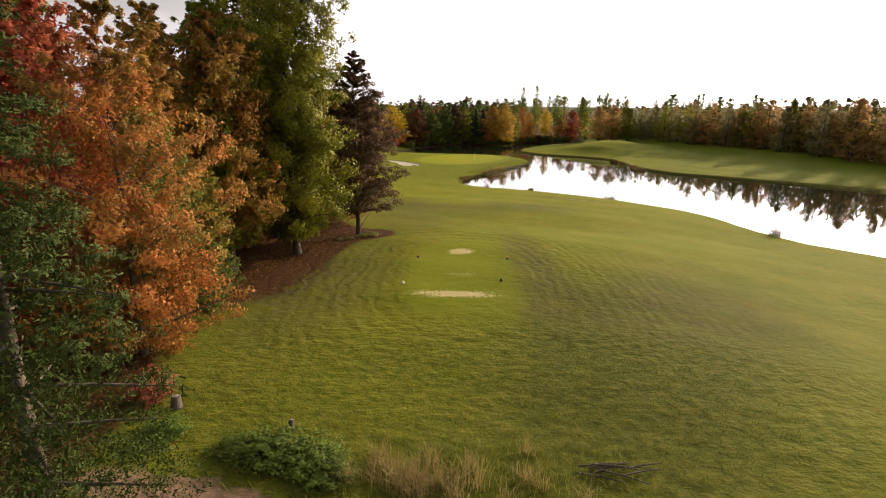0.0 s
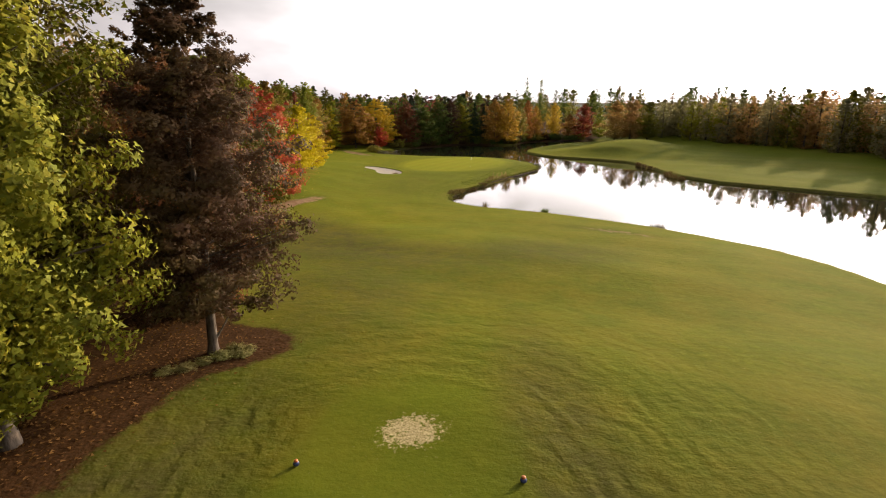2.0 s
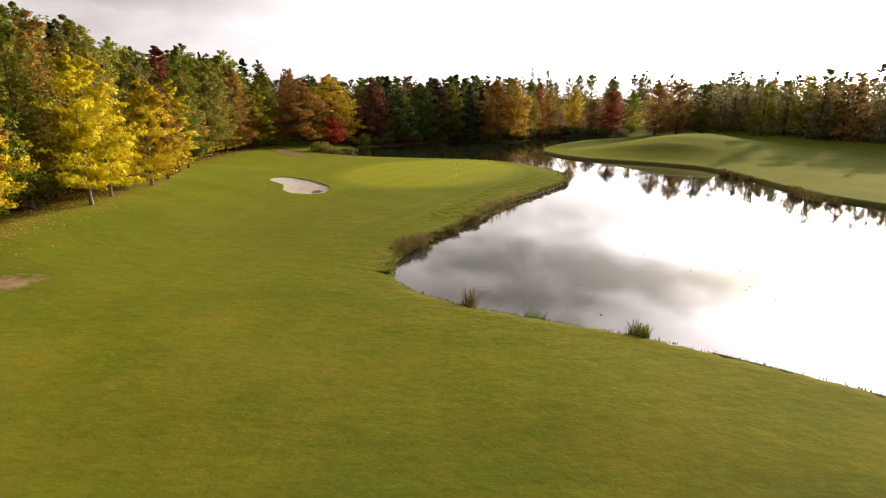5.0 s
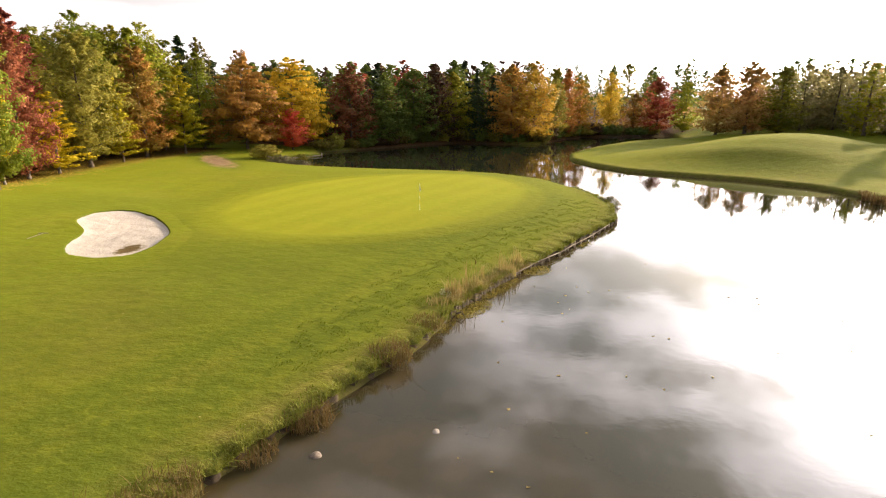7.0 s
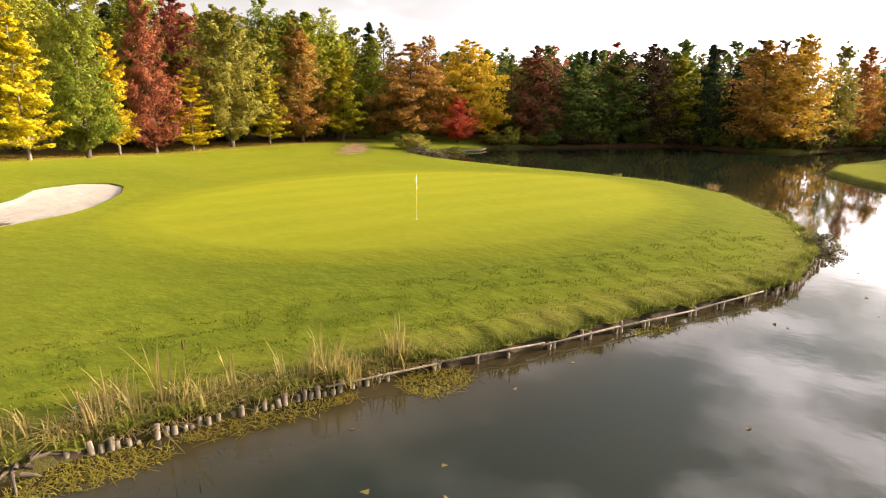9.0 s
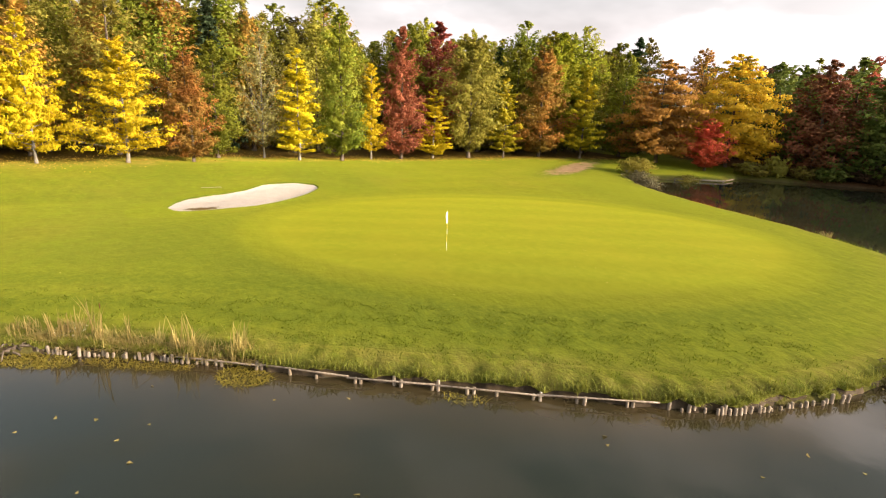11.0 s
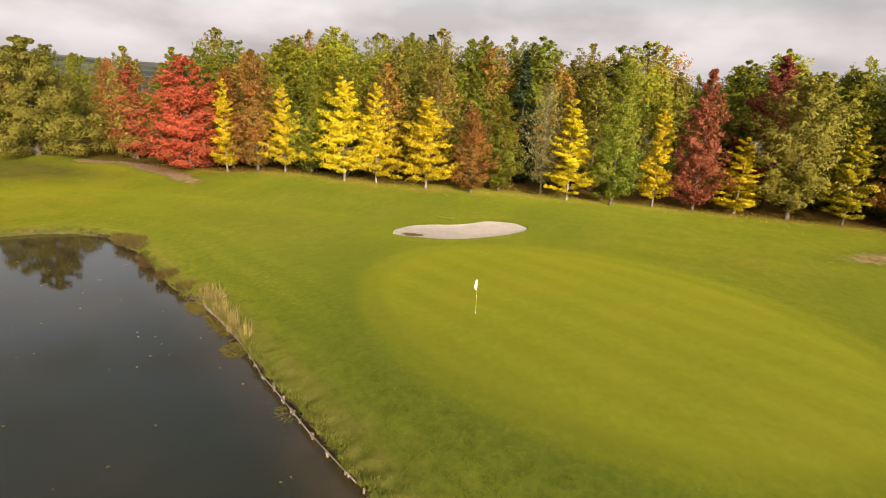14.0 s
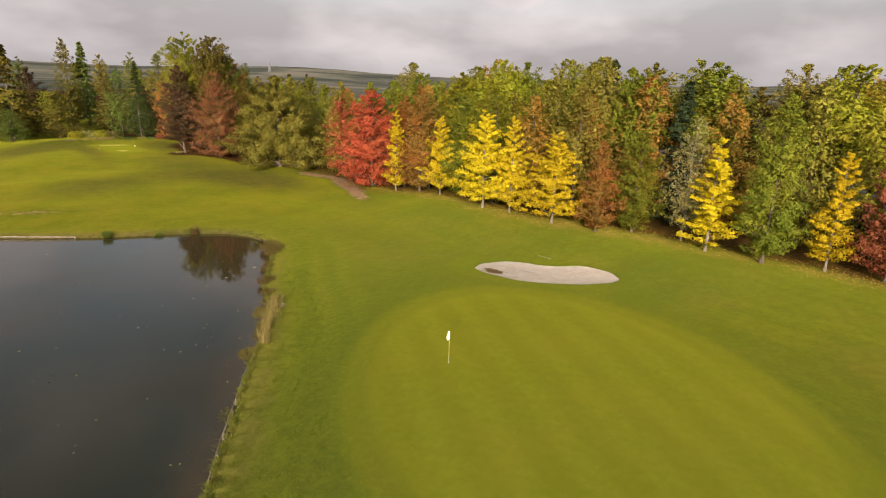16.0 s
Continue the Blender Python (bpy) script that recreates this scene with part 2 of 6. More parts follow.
LEAF = {
    "yellow": leaf_material("leaves_yellow", (0.351, 0.258, 0.011), (0.484, 0.370, 0.013), (0.551, 0.435, 0.020), (0.380, 0.319, 0.023), tint=(0.494, 0.379, 0.016)),
    "gold": leaf_material("leaves_gold", (0.37, 0.225, 0.026), (0.55, 0.350, 0.036), (0.62, 0.430, 0.055), (0.36, 0.280, 0.040), tint=(0.31, 0.19, 0.03)),
    "amber": leaf_material("leaves_amber", (0.48, 0.35, 0.025), (0.62, 0.47, 0.03), (0.64, 0.50, 0.04), (0.42, 0.31, 0.03), tint=(0.55, 0.36, 0.03)),
    "citron": leaf_material("leaves_citron", (0.24, 0.24, 0.015), (0.36, 0.33, 0.018), (0.46, 0.40, 0.022), (0.20, 0.21, 0.017), tint=(0.42, 0.34, 0.018)),
    "lime": leaf_material("leaves_lime", (0.15, 0.19, 0.015), (0.23, 0.25, 0.020), (0.31, 0.30, 0.024), (0.13, 0.165, 0.017), tint=(0.27, 0.23, 0.022)),
    "green": leaf_material("leaves_green", (0.090, 0.122, 0.014), (0.138, 0.162, 0.018), (0.185, 0.200, 0.022), (0.108, 0.142, 0.016), tint=(0.19, 0.18, 0.019)),
    "elm": leaf_material("leaves_elm", (0.085, 0.112, 0.013), (0.165, 0.180, 0.018), (0.24, 0.225, 0.021), (0.30, 0.20, 0.022), tint=(0.060, 0.075, 0.011), through=0.24),
    "deep": leaf_material("leaves_deep_green", (0.054, 0.092, 0.021), (0.095, 0.145, 0.030), (0.138, 0.178, 0.034), tint=(0.13, 0.14, 0.026)),
    "olive": leaf_material("leaves_olive", (0.135, 0.135, 0.026), (0.220, 0.205, 0.036), (0.30, 0.245, 0.042), (0.155, 0.170, 0.03), tint=(0.23, 0.20, 0.032)),
    "oak": leaf_material("leaves_oak", (0.058, 0.056, 0.010), (0.094, 0.086, 0.013), (0.126, 0.107, 0.015), (0.072, 0.070, 0.011), tint=(0.108, 0.084, 0.014), through=0.10),
    "bronze": leaf_material("leaves_orange_brown", (0.203, 0.088, 0.022), (0.338, 0.149, 0.034), (0.432, 0.203, 0.041), (0.203, 0.135, 0.034), tint=(0.17, 0.15, 0.03)),
    "orange": leaf_material("leaves_orange", (0.30, 0.115, 0.030), (0.42, 0.175, 0.040), (0.44, 0.24, 0.048), (0.27, 0.14, 0.036), tint=(0.36, 0.13, 0.042)),
    "red": leaf_material("leaves_red", (0.29, 0.050, 0.032), (0.40, 0.085, 0.050), (0.36, 0.125, 0.050), (0.23, 0.050, 0.034), tint=(0.30, 0.15, 0.045)),
    "maple": leaf_material("leaves_orange_and_green", (0.347, 0.116, 0.033), (0.463, 0.167, 0.045), (0.463, 0.221, 0.049), (0.289, 0.141, 0.037), tint=(0.144, 0.131, 0.028), amount=0.85),
    "scarlet": leaf_material("leaves_scarlet", (0.42, 0.050, 0.042), (0.56, 0.080, 0.055), (0.46, 0.095, 0.050), tint=(0.50, 0.07, 0.05)),
    "crimson": leaf_material("leaves_crimson", (0.314, 0.034, 0.036), (0.437, 0.058, 0.045), (0.358, 0.079, 0.040), (0.291, 0.096, 0.030), tint=(0.336, 0.079, 0.038)),
    "maroon": leaf_material("leaves_dark_red", (0.19, 0.040, 0.034), (0.28, 0.056, 0.044), (0.25, 0.080, 0.044), (0.15, 0.070, 0.034), tint=(0.23, 0.070, 0.038)),
    "auburn": leaf_material("leaves_auburn", (0.165, 0.056, 0.030), (0.235, 0.080, 0.038), (0.24, 0.102, 0.040), (0.11, 0.070, 0.026), tint=(0.13, 0.080, 0.026), through=0.25),
    "copper": leaf_material("leaves_copper", (0.054, 0.028, 0.020), (0.086, 0.044, 0.028), (0.115, 0.054, 0.030), (0.052, 0.038, 0.024), tint=(0.075, 0.060, 0.022)),
    "rust": leaf_material("leaves_rust", (0.216, 0.108, 0.030), (0.351, 0.189, 0.041), (0.446, 0.257, 0.047), (0.176, 0.121, 0.041), tint=(0.45, 0.28, 0.04)),
    # the next two are paled towards haze and backlit glow on the sunward side
    "hazel": leaf_material("leaves_hazed", (0.24, 0.22, 0.10), (0.33, 0.30, 0.14), (0.28, 0.24, 0.10), (0.22, 0.22, 0.10), through=0.62),
    "russet": leaf_material("leaves_russet_glow", (0.40, 0.24, 0.09), (0.52, 0.33, 0.12), (0.46, 0.26, 0.09), (0.36, 0.27, 0.10), tint=(0.44, 0.34, 0.10), through=0.62),
    "grey": leaf_material("leaves_grey_green", (0.19, 0.18, 0.065), (0.27, 0.25, 0.09), (0.22, 0.20, 0.065)),
    "twig": leaf_material("leaves_sparse_grey", (0.10, 0.09, 0.05), (0.16, 0.14, 0.08), (0.12, 0.11, 0.05)),
    "fir": leaf_material("needles_fir", (0.022, 0.033, 0.009), (0.037, 0.053, 0.012), (0.055, 0.071, 0.016), shine=0.04, through=0.2),
    "needle": leaf_material("needles_dark", (0.019, 0.035, 0.016), (0.035, 0.057, 0.024), (0.047, 0.068, 0.027), through=0.15),
    "hedge": leaf_material("leaves_ivy", (0.050, 0.085, 0.016), (0.10, 0.145, 0.025), (0.16, 0.205, 0.036)),
    "straw": leaf_material("blades_straw", (0.26, 0.19, 0.072), (0.39, 0.295, 0.12), (0.22, 0.18, 0.062), (0.15, 0.165, 0.043)),
    "sedge": leaf_material("blades_brown_sedge", (0.10, 0.062, 0.026), (0.165, 0.105, 0.044), (0.12, 0.092, 0.030), (0.085, 0.090, 0.020)),
    "blade": leaf_material("blades_grass", (0.065, 0.092, 0.008), (0.10, 0.130, 0.012), (0.14, 0.155, 0.018), (0.078, 0.108, 0.010)),
    "bankgrass": leaf_material("blades_bank", (0.10, 0.125, 0.018), (0.17, 0.18, 0.026), (0.25, 0.21, 0.05), (0.13, 0.15, 0.022)),
    "weed": leaf_material("blades_waterweed", (0.17, 0.16, 0.022), (0.26, 0.23, 0.032), (0.28, 0.20, 0.045), (0.12, 0.12, 0.02)),
    "mould": leaf_material("fallen_leaves_brown", (0.16, 0.085, 0.025), (0.24, 0.14, 0.035), (0.13, 0.060, 0.022), (0.30, 0.20, 0.045)),
    "chaff": leaf_material("bleached_chaff", (0.46, 0.42, 0.33), (0.58, 0.54, 0.45), (0.36, 0.32, 0.22)),
    "litter": leaf_material("fallen_leaves", (0.405, 0.216, 0.041), (0.567, 0.378, 0.068), (0.297, 0.121, 0.041), (0.675, 0.513, 0.095)),
}


def bark_material(name, dark, light):
    k = Mat(name)
    v = k.coords((1, 1, 0.25))
    f = k.noise(v, 9.0, 5.0, 0.65)
    col = k.ramp(f, (0.3, dark), (0.7, light))
    k.bump(f, 0.6, 0.04)
    return k.finish(col, 0.9, 0.15)


BARK = bark_material("bark_brown", (0.045, 0.034, 0.025), (0.16, 0.13, 0.10))
PALE_BARK = bark_material("bark_pale", (0.10, 0.088, 0.072), (0.27, 0.24, 0.20))


def ground_material():
    """Grass with a green, a tee, cut stripes, worn earth and fallen leaves, by masks on the sheet."""
    k = Mat("grass_ground")
    v = k.coords()
    fine = k.noise(v, 7.0, 6.0, 0.7)
    clump = k.noise(v, 1.7, 5.0, 0.65)
    broad = k.noise(v, 0.16, 4.0, 0.6)
    huge = k.noise(v, 0.035, 3.0, 0.5)
    fair = k.ramp(fine, (0.25, (0.048, 0.056, 0.004)), (0.5, (0.088, 0.094, 0.006)), (0.75, (0.134, 0.130, 0.010)))
    speck = k.noise(v, 3.6, 3.0, 0.75)
    fair = k.mix(k.span(speck, 0.38, 0.58, 0.60, 0.0), fair, (0.030, 0.042, 0.005))
    fair = k.mix(k.span(clump, 0.35, 0.68), k.mix(0.5, fair, (0.052, 0.078, 0.006)), fair)
    streak = k.noise(k.coords((1.0, 0.16, 1.0)), 0.5, 4.0, 0.6)
    fair = k.mix(k.span(streak, 0.42, 0.66, 0.0, 0.45), fair, (0.130, 0.122, 0.013))
    fair = k.mix(k.span(broad, 0.47, 0.68, 0.0, 0.75), fair, (0.120, 0.092, 0.018))
    fair = k.mix(k.span(huge, 0.35, 0.6, 0.0, 0.6), fair, (0.066, 0.102, 0.009))
    patch = k.noise(k.coords((0.6, 1.0, 1.0)), 0.09, 5.0, 0.62)
    fair = k.mix(k.span(patch, 0.45, 0.60, 0.0, 0.7), fair, (0.048, 0.070, 0.008))
    tuss = k.noise(k.coords((1.0, 1.6, 1.0)), 0.75, 4.0, 0.6)
    fair = k.mix(k.span(tuss, 0.40, 0.60, 0.35, 0.0), fair, (0.050, 0.050, 0.008))
    fair = k.mix(k.math("MULTIPLY", k.attr("autumn"), k.span(k.noise(v, 0.22, 5.0, 0.65), 0.42, 0.66, 0.05, 0.70)), fair, (0.120, 0.098, 0.012))
    fair = k.mix(k.math("MULTIPLY", k.attr("worn"), k.span(k.noise(v, 0.55, 5.0, 0.7), 0.32, 0.62, 0.15, 0.95)), fair, (0.060, 0.048, 0.018))
    fair = k.mix(k.math("MULTIPLY", k.attr("verge"), 0.30), fair, (0.104, 0.120, 0.010))
    fair = k.mix(k.math("MULTIPLY", k.attr("mown"), 0.9), fair, (0.054, 0.072, 0.007))
    fair = k.mix(k.math("MULTIPLY", k.attr("ring"), k.span(broad, 0.35, 0.65, 0.30, 0.75)), fair, (0.049, 0.070, 0.006))
    tufts = k.noise(v, 2.6, 4.0, 0.75)
    fair = k.mix(k.math("MULTIPLY", k.math("MAXIMUM", k.attr("tufty"), 0.55), k.span(tufts, 0.34, 0.52, 0.60, 0.0)), fair, (0.034, 0.052, 0.005))
    fair = k.mix(k.math("MULTIPLY", k.math("MAXIMUM", k.attr("tufty"), 0.5), k.span(tufts, 0.54, 0.70, 0.0, 0.5)), fair, (0.118, 0.134, 0.012))
    putting = k.ramp(k.noise(v, 2.2, 3.0), (0.3, (0.122, 0.140, 0.010)), (0.7, (0.152, 0.162, 0.014)))
    putting = k.mix(k.span(broad, 0.42, 0.7, 0.0, 0.6), putting, (0.175, 0.158, 0.015))
    # mowing stripes on the green
    c = k.node("ShaderNodeTexCoord")
    rot = k.node("ShaderNodeMapping")
    rot.inputs["Rotation"].default_value = (0, 0, radians(28.0))
    k.link(c.outputs["Object"], rot.inputs["Vector"])
    wave = k.node("ShaderNodeTexWave", Scale=0.1047, Distortion=0.5, Detail=1.0)
    k.link(rot.outputs["Vector"], wave.inputs["Vector"])
    stripe = k.span(wave.outputs["Fac"], 0.15, 0.85, 0.0, 0.25)
    putting = k.mix(stripe, putting, (0.098, 0.098, 0.007))
    fair = k.mix(k.span(k.attr("autumn"), 0.0, 1.0, 0.12, 0.03), fair, (0.050, 0.100, 0.030))
    putting = k.mix(0.10, putting, (0.080, 0.130, 0.025))
    col = k.mix(k.attr("collar"), fair, k.mix(0.4, fair, (0.135, 0.148, 0.010)))
    col = k.mix(k.attr("putting"), col, putting)
    tee = k.mix(k.span(fine, 0.3, 0.7), (0.070, 0.096, 0.008), (0.106, 0.130, 0.011))
    col = k.mix(k.attr("tee"), col, tee)
    rough = k.mix(k.span(clump, 0.35, 0.65), (0.040, 0.054, 0.008), (0.105, 0.104, 0.016))
    col = k.mix(k.math("MULTIPLY", k.attr("rough"), 0.75), col, rough)
    dry = k.math("MULTIPLY", k.attr("dry"), k.span(k.noise(v, 1.1, 5.0, 0.7), 0.36, 0.62, 0.0, 0.85))
    col = k.mix(dry, col, (0.150, 0.118, 0.040))
    sandy = k.ramp(k.noise(v, 14.0, 4.0), (0.35, (0.22, 0.17, 0.08)), (0.7, (0.58, 0.48, 0.28)))
    edge = k.math("ADD", k.attr("divots"), k.span(k.noise(v, 5.5, 5.0, 0.8), 0.28, 0.72, -0.95, 0.6))
    col = k.mix(k.span(edge, 0.42, 0.62), col, sandy)
    dirt = k.ramp(clump, (0.3, (0.15, 0.092, 0.058)), (0.7, (0.26, 0.17, 0.11)))
    edge = k.math("ADD", k.attr("dirt"), k.span(k.noise(v, 0.9, 5.0, 0.7), 0.25, 0.75, -0.35, 0.35))
    col = k.mix(k.span(edge, 0.4, 0.7), col, dirt)
    fall = k.math("ADD", k.attr("fallen"), k.span(k.noise(v, 0.30, 6.0, 0.75), 0.30, 0.70, -0.75, 0.35))
    col = k.mix(k.span(fall, 0.35, 1.05, 0.0, 0.75), col, k.ramp(fine, (0.3, (0.10, 0.066, 0.022)), (0.55, (0.17, 0.112, 0.036)), (0.75, (0.25, 0.17, 0.048))))
    # fallen-leaf brown, made darker to include the shade beneath the trees
    shady_litter = k.ramp(fine, (0.3, (0.018, 0.010, 0.005)), (0.55, (0.064, 0.030, 0.013)), (0.75, (0.130, 0.066, 0.024)))
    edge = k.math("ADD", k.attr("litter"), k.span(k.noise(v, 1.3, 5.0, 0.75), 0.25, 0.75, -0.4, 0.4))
    col = k.mix(k.span(edge, 0.30, 0.62, 0.0, 0.97), col, shady_litter)
    mud = k.ramp(clump, (0.3, (0.035, 0.028, 0.016)), (0.7, (0.08, 0.062, 0.035)))
    col = k.mix(k.attr("mud"), col, mud)
    # far country: fields and woods, with distance haze mixed into their colours
    far = k.attr("far")
    hazy_field = k.ramp(k.noise(k.coords((1, 1, 0)), 0.004, 5.0, 0.6), (0.40, (0.045, 0.056, 0.045)), (0.5, (0.095, 0.100, 0.080)), (0.60, (0.17, 0.16, 0.125)))
    col = k.mix(far, col, hazy_field)
    smooth = k.math("MAXIMUM", k.attr("putting"), k.math("MULTIPLY", k.attr("tee"), 0.7))
    lively = k.math("SUBTRACT", k.math("ADD", 1.0, k.math("ADD", k.math("MULTIPLY", k.attr("rough"), 3.2), k.math("MULTIPLY", k.attr("tufty"), 0.5))), k.math("MULTIPLY", smooth, 0.9))
    relief = k.math("MULTIPLY", k.math("ADD", k.math("ADD", k.math("MULTIPLY", fine, 0.25), k.math("MULTIPLY", clump, 0.8)), k.math("MULTIPLY", tuss, 1.3)), lively)
    ridge = k.math("SINE", k.math("ADD", k.math("MULTIPLY", k.attr("contour"), 60 * 3.6), k.math("MULTIPLY", k.noise(v, 0.35, 4.0, 0.65), 16.0)))
    ridge = k.math("MULTIPLY", k.math("MULTIPLY", ridge, k.attr("ridged")), k.span(k.noise(v, 0.8, 4.0, 0.7), 0.38, 0.62, 0.0, 0.65))
    k.bump(k.math("ADD", relief, ridge), 0.55, 0.075)
    bare = k.math("ADD", k.math("ADD", far, k.attr("litter")), k.math("ADD", k.math("MULTIPLY", k.attr("worn"), 0.7), k.attr("dirt")))
    k.link(k.span(bare, 0.0, 1.0, 0.19, 0.0), k.p.inputs["Sheen Weight"])
    k.link(k.math("MULTIPLY", k.math("SUBTRACT", 1.0, k.math("MAXIMUM", k.attr("autumn"), k.math("MAXIMUM", far, k.attr("putting")))), 0.22), k.p.inputs["Diffuse Roughness"])
    k.p.inputs["Sheen Roughness"].default_value = 0.5
    k.p.inputs["Sheen Tint"].default_value = (0.50, 0.52, 0.02, 1)
    return k.finish(col, 0.9, 0.02)


GROUND = ground_material()


def water_material():
    k = Mat("pond_water")
    v = k.coords()
    rip = k.noise(v, 2.2, 3.0)
    n = k.node("ShaderNodeBump", Strength=0.10, Distance=0.02)
    k.link(rip, n.inputs["Height"])
    k.link(n.outputs["Normal"], k.p.inputs["Normal"])
    col = k.ramp(k.noise(v, 0.08, 3.0), (0.35, (0.011, 0.016, 0.009)), (0.65, (0.018, 0.019, 0.010)))
    col = k.mix(k.math("MULTIPLY", k.attr("shallow"), k.span(k.noise(v, 0.5, 4.0), 0.3, 0.7, 0.4, 1.0)), col, (0.052, 0.038, 0.017))
    k.p.inputs["IOR"].default_value = 1.43
    return k.finish(col, 0.03, 0.5)


WATER = water_material()


def plain(name, dark, light, scale=6.0, rough=0.7, spec=0.3, relief=0.0, stretch=(1, 1, 1)):
    k = Mat(name)
    f = k.noise(k.coords(stretch), scale, 5.0, 0.65)
    if relief:
        k.bump(f, 0.6, relief)
    return k.finish(k.ramp(f, (0.3, dark), (0.7, light)), rough, spec)


SAND = plain("bunker_sand", (0.36, 0.30, 0.22), (0.60, 0.52, 0.41), 1.1, 0.95, 0.1, 0.06)
TIMBER = plain("weathered_timber", (0.10, 0.080, 0.060), (0.34, 0.29, 0.23), 8.0, 0.85, 0.2, 0.01, (1, 1, 0.3))
DARK_TIMBER = plain("dark_wet_timber", (0.05, 0.04, 0.03), (0.20, 0.16, 0.12), 8.0, 0.7, 0.3, 0.01)
WHITE = plain("white_paint", (0.75, 0.75, 0.74), (0.84, 0.84, 0.82), 3.0, 0.5, 0.4)
DAMP_EARTH = plain("damp_earth", (0.022, 0.016, 0.010), (0.075, 0.055, 0.032), 5.0, 0.8, 0.2, 0.03)
POLE_YELLOW = plain("yellow_paint", (0.62, 0.45, 0.06), (0.7, 0.52, 0.08), 4.0, 0.45, 0.4)
CLOTH = plain("white_cloth", (0.78, 0.78, 0.78), (0.86, 0.86, 0.86), 5.0, 0.9, 0.1)
BLACK = plain("black_paint", (0.015, 0.015, 0.015), (0.03, 0.03, 0.03), 4.0, 0.5, 0.4)
CATTAIL = plain("cattail_brown", (0.06, 0.030, 0.014), (0.13, 0.070, 0.032), 20.0, 0.9, 0.1)
STEEL = plain("grey_steel", (0.20, 0.21, 0.22), (0.30, 0.31, 0.32), 4.0, 0.6, 0.4)


# ---- the lie of the land ----
# Outline of the pond at water level, z = 0.
POND = [(120, 22), (70, 42), (50, 55.5), (43.6, 63), (41.3, 69.5), (40, 78), (37.5, 84), (33.7, 88.6), (29, 94), (23, 98.6), (17, 102.6), (11.5, 105),
        (8.7, 106.3), (5.8, 108.6), (4.2, 111.5), (3.9, 114.5), (4.8, 117.5), (6.2, 121), (8.6, 125.2), (10.8, 129), (12.55, 133.75), (14.62, 137.3),
        (16.5, 140.7), (18.7, 144.2), (20.3, 146.9), (22.0, 149.4), (23.9, 152.3), (24.9, 156.5), (24.8, 161), (23.5, 166.5), (21.0, 172.6), (16, 177.0),
        (9, 179.2), (1, 180.2), (-5, 181.4), (-10, 183), (-14.5, 185.6), (-17, 188.8), (-15, 192.5), (-11.8, 197.5), (-13.5, 203), (-4.5, 211),
        (2.3, 218.5), (9.5, 225), (18, 222.5), (26, 222), (33, 236), (42, 246), (60, 248), (64, 243), (46, 230), (36, 216), (29, 203), (27.6, 194.5),
        (29.5, 187.5), (33, 181.5), (38.5, 178), (44.5, 174.5), (49.5, 169.5), (51.5, 162), (51.2, 150), (52, 142), (56, 133), (66, 125), (80, 113), (98, 97), (125, 80)]


def pond_distance(x, y):
    """Metres from the water's edge, land positive, water negative."""
    best = np.full(x.shape, 1e9)
    inside = np.zeros(x.shape, bool)
    for (ax, ay), (bx, by) in zip(POND, POND[1:] + POND[:1]):
        dx, dy = bx - ax, by - ay
        u = np.clip(((x - ax) * dx + (y - ay) * dy) / (dx * dx + dy * dy), 0, 1)
        best = np.minimum(best, np.hypot(x - ax - u * dx, y - ay - u * dy))
        if ay != by:
            inside ^= ((ay > y) != (by > y)) & (x < dx * (y - ay) / dy + ax)
    return np.where(inside, -best, best)


def step(v, a, b):
    s = np.clip((v - a) / (b - a), 0, 1)
    return s * s * (3 - 2 * s)


def bell(x, y, cx, cy, rx, ry, turn=0.0):
    c, s = math.cos(radians(turn)), math.sin(radians(turn))
    u, v = (x - cx) * c + (y - cy) * s, -(x - cx) * s + (y - cy) * c
    return np.exp(-((u / rx) ** 2 + (v / ry) ** 2))


def oval(x, y, cx, cy, rx, ry, turn=0.0, soft=0.1, power=2.0):
    c, s = math.cos(radians(turn)), math.sin(radians(turn))
    u, v = (x - cx) * c + (y - cy) * s, -(x - cx) * s + (y - cy) * c
    r = (np.abs(u / rx) ** power + np.abs(v / ry) ** power) ** (1 / power)
    return 1 - step(r, 1 - soft, 1 + soft)


def bunker_axes(x, y):
    """Along and across the bunker, from its middle; the long way runs north-west."""
    return -0.543 * (x + 10.1) + 0.84 * (y - 142.65), 0.84 * (x + 10.1) + 0.543 * (y - 142.65)


def bunker_waist(u):
    """Sideways shift and half width of the kidney along its length, u from -1 to 1."""
    return 0.62 * np.exp(-(u / 0.42) ** 2), 2.95 - 0.62 * np.exp(-((u - 0.05) / 0.36) ** 2) - 0.25 * u


def bunker_field(x, y):
    """0 in the middle of the bunker, 1 at its rim."""
    a, b = bunker_axes(x, y)
    u = a / 6.5
    shift, half = bunker_waist(np.clip(u, -1.2, 1.2))
    return np.minimum(np.sqrt(u ** 2 + ((b - shift) / half) ** 2), 9)


def lumps(x, y):
    return (np.sin(x * 0.21 + 1.3 * np.sin(y * 0.083)) * np.sin(y * 0.17 + 0.7) * 0.15 + np.sin(x * 0.47 + y * 0.31) * np.sin(y * 0.53 - x * 0.11) * 0.05)


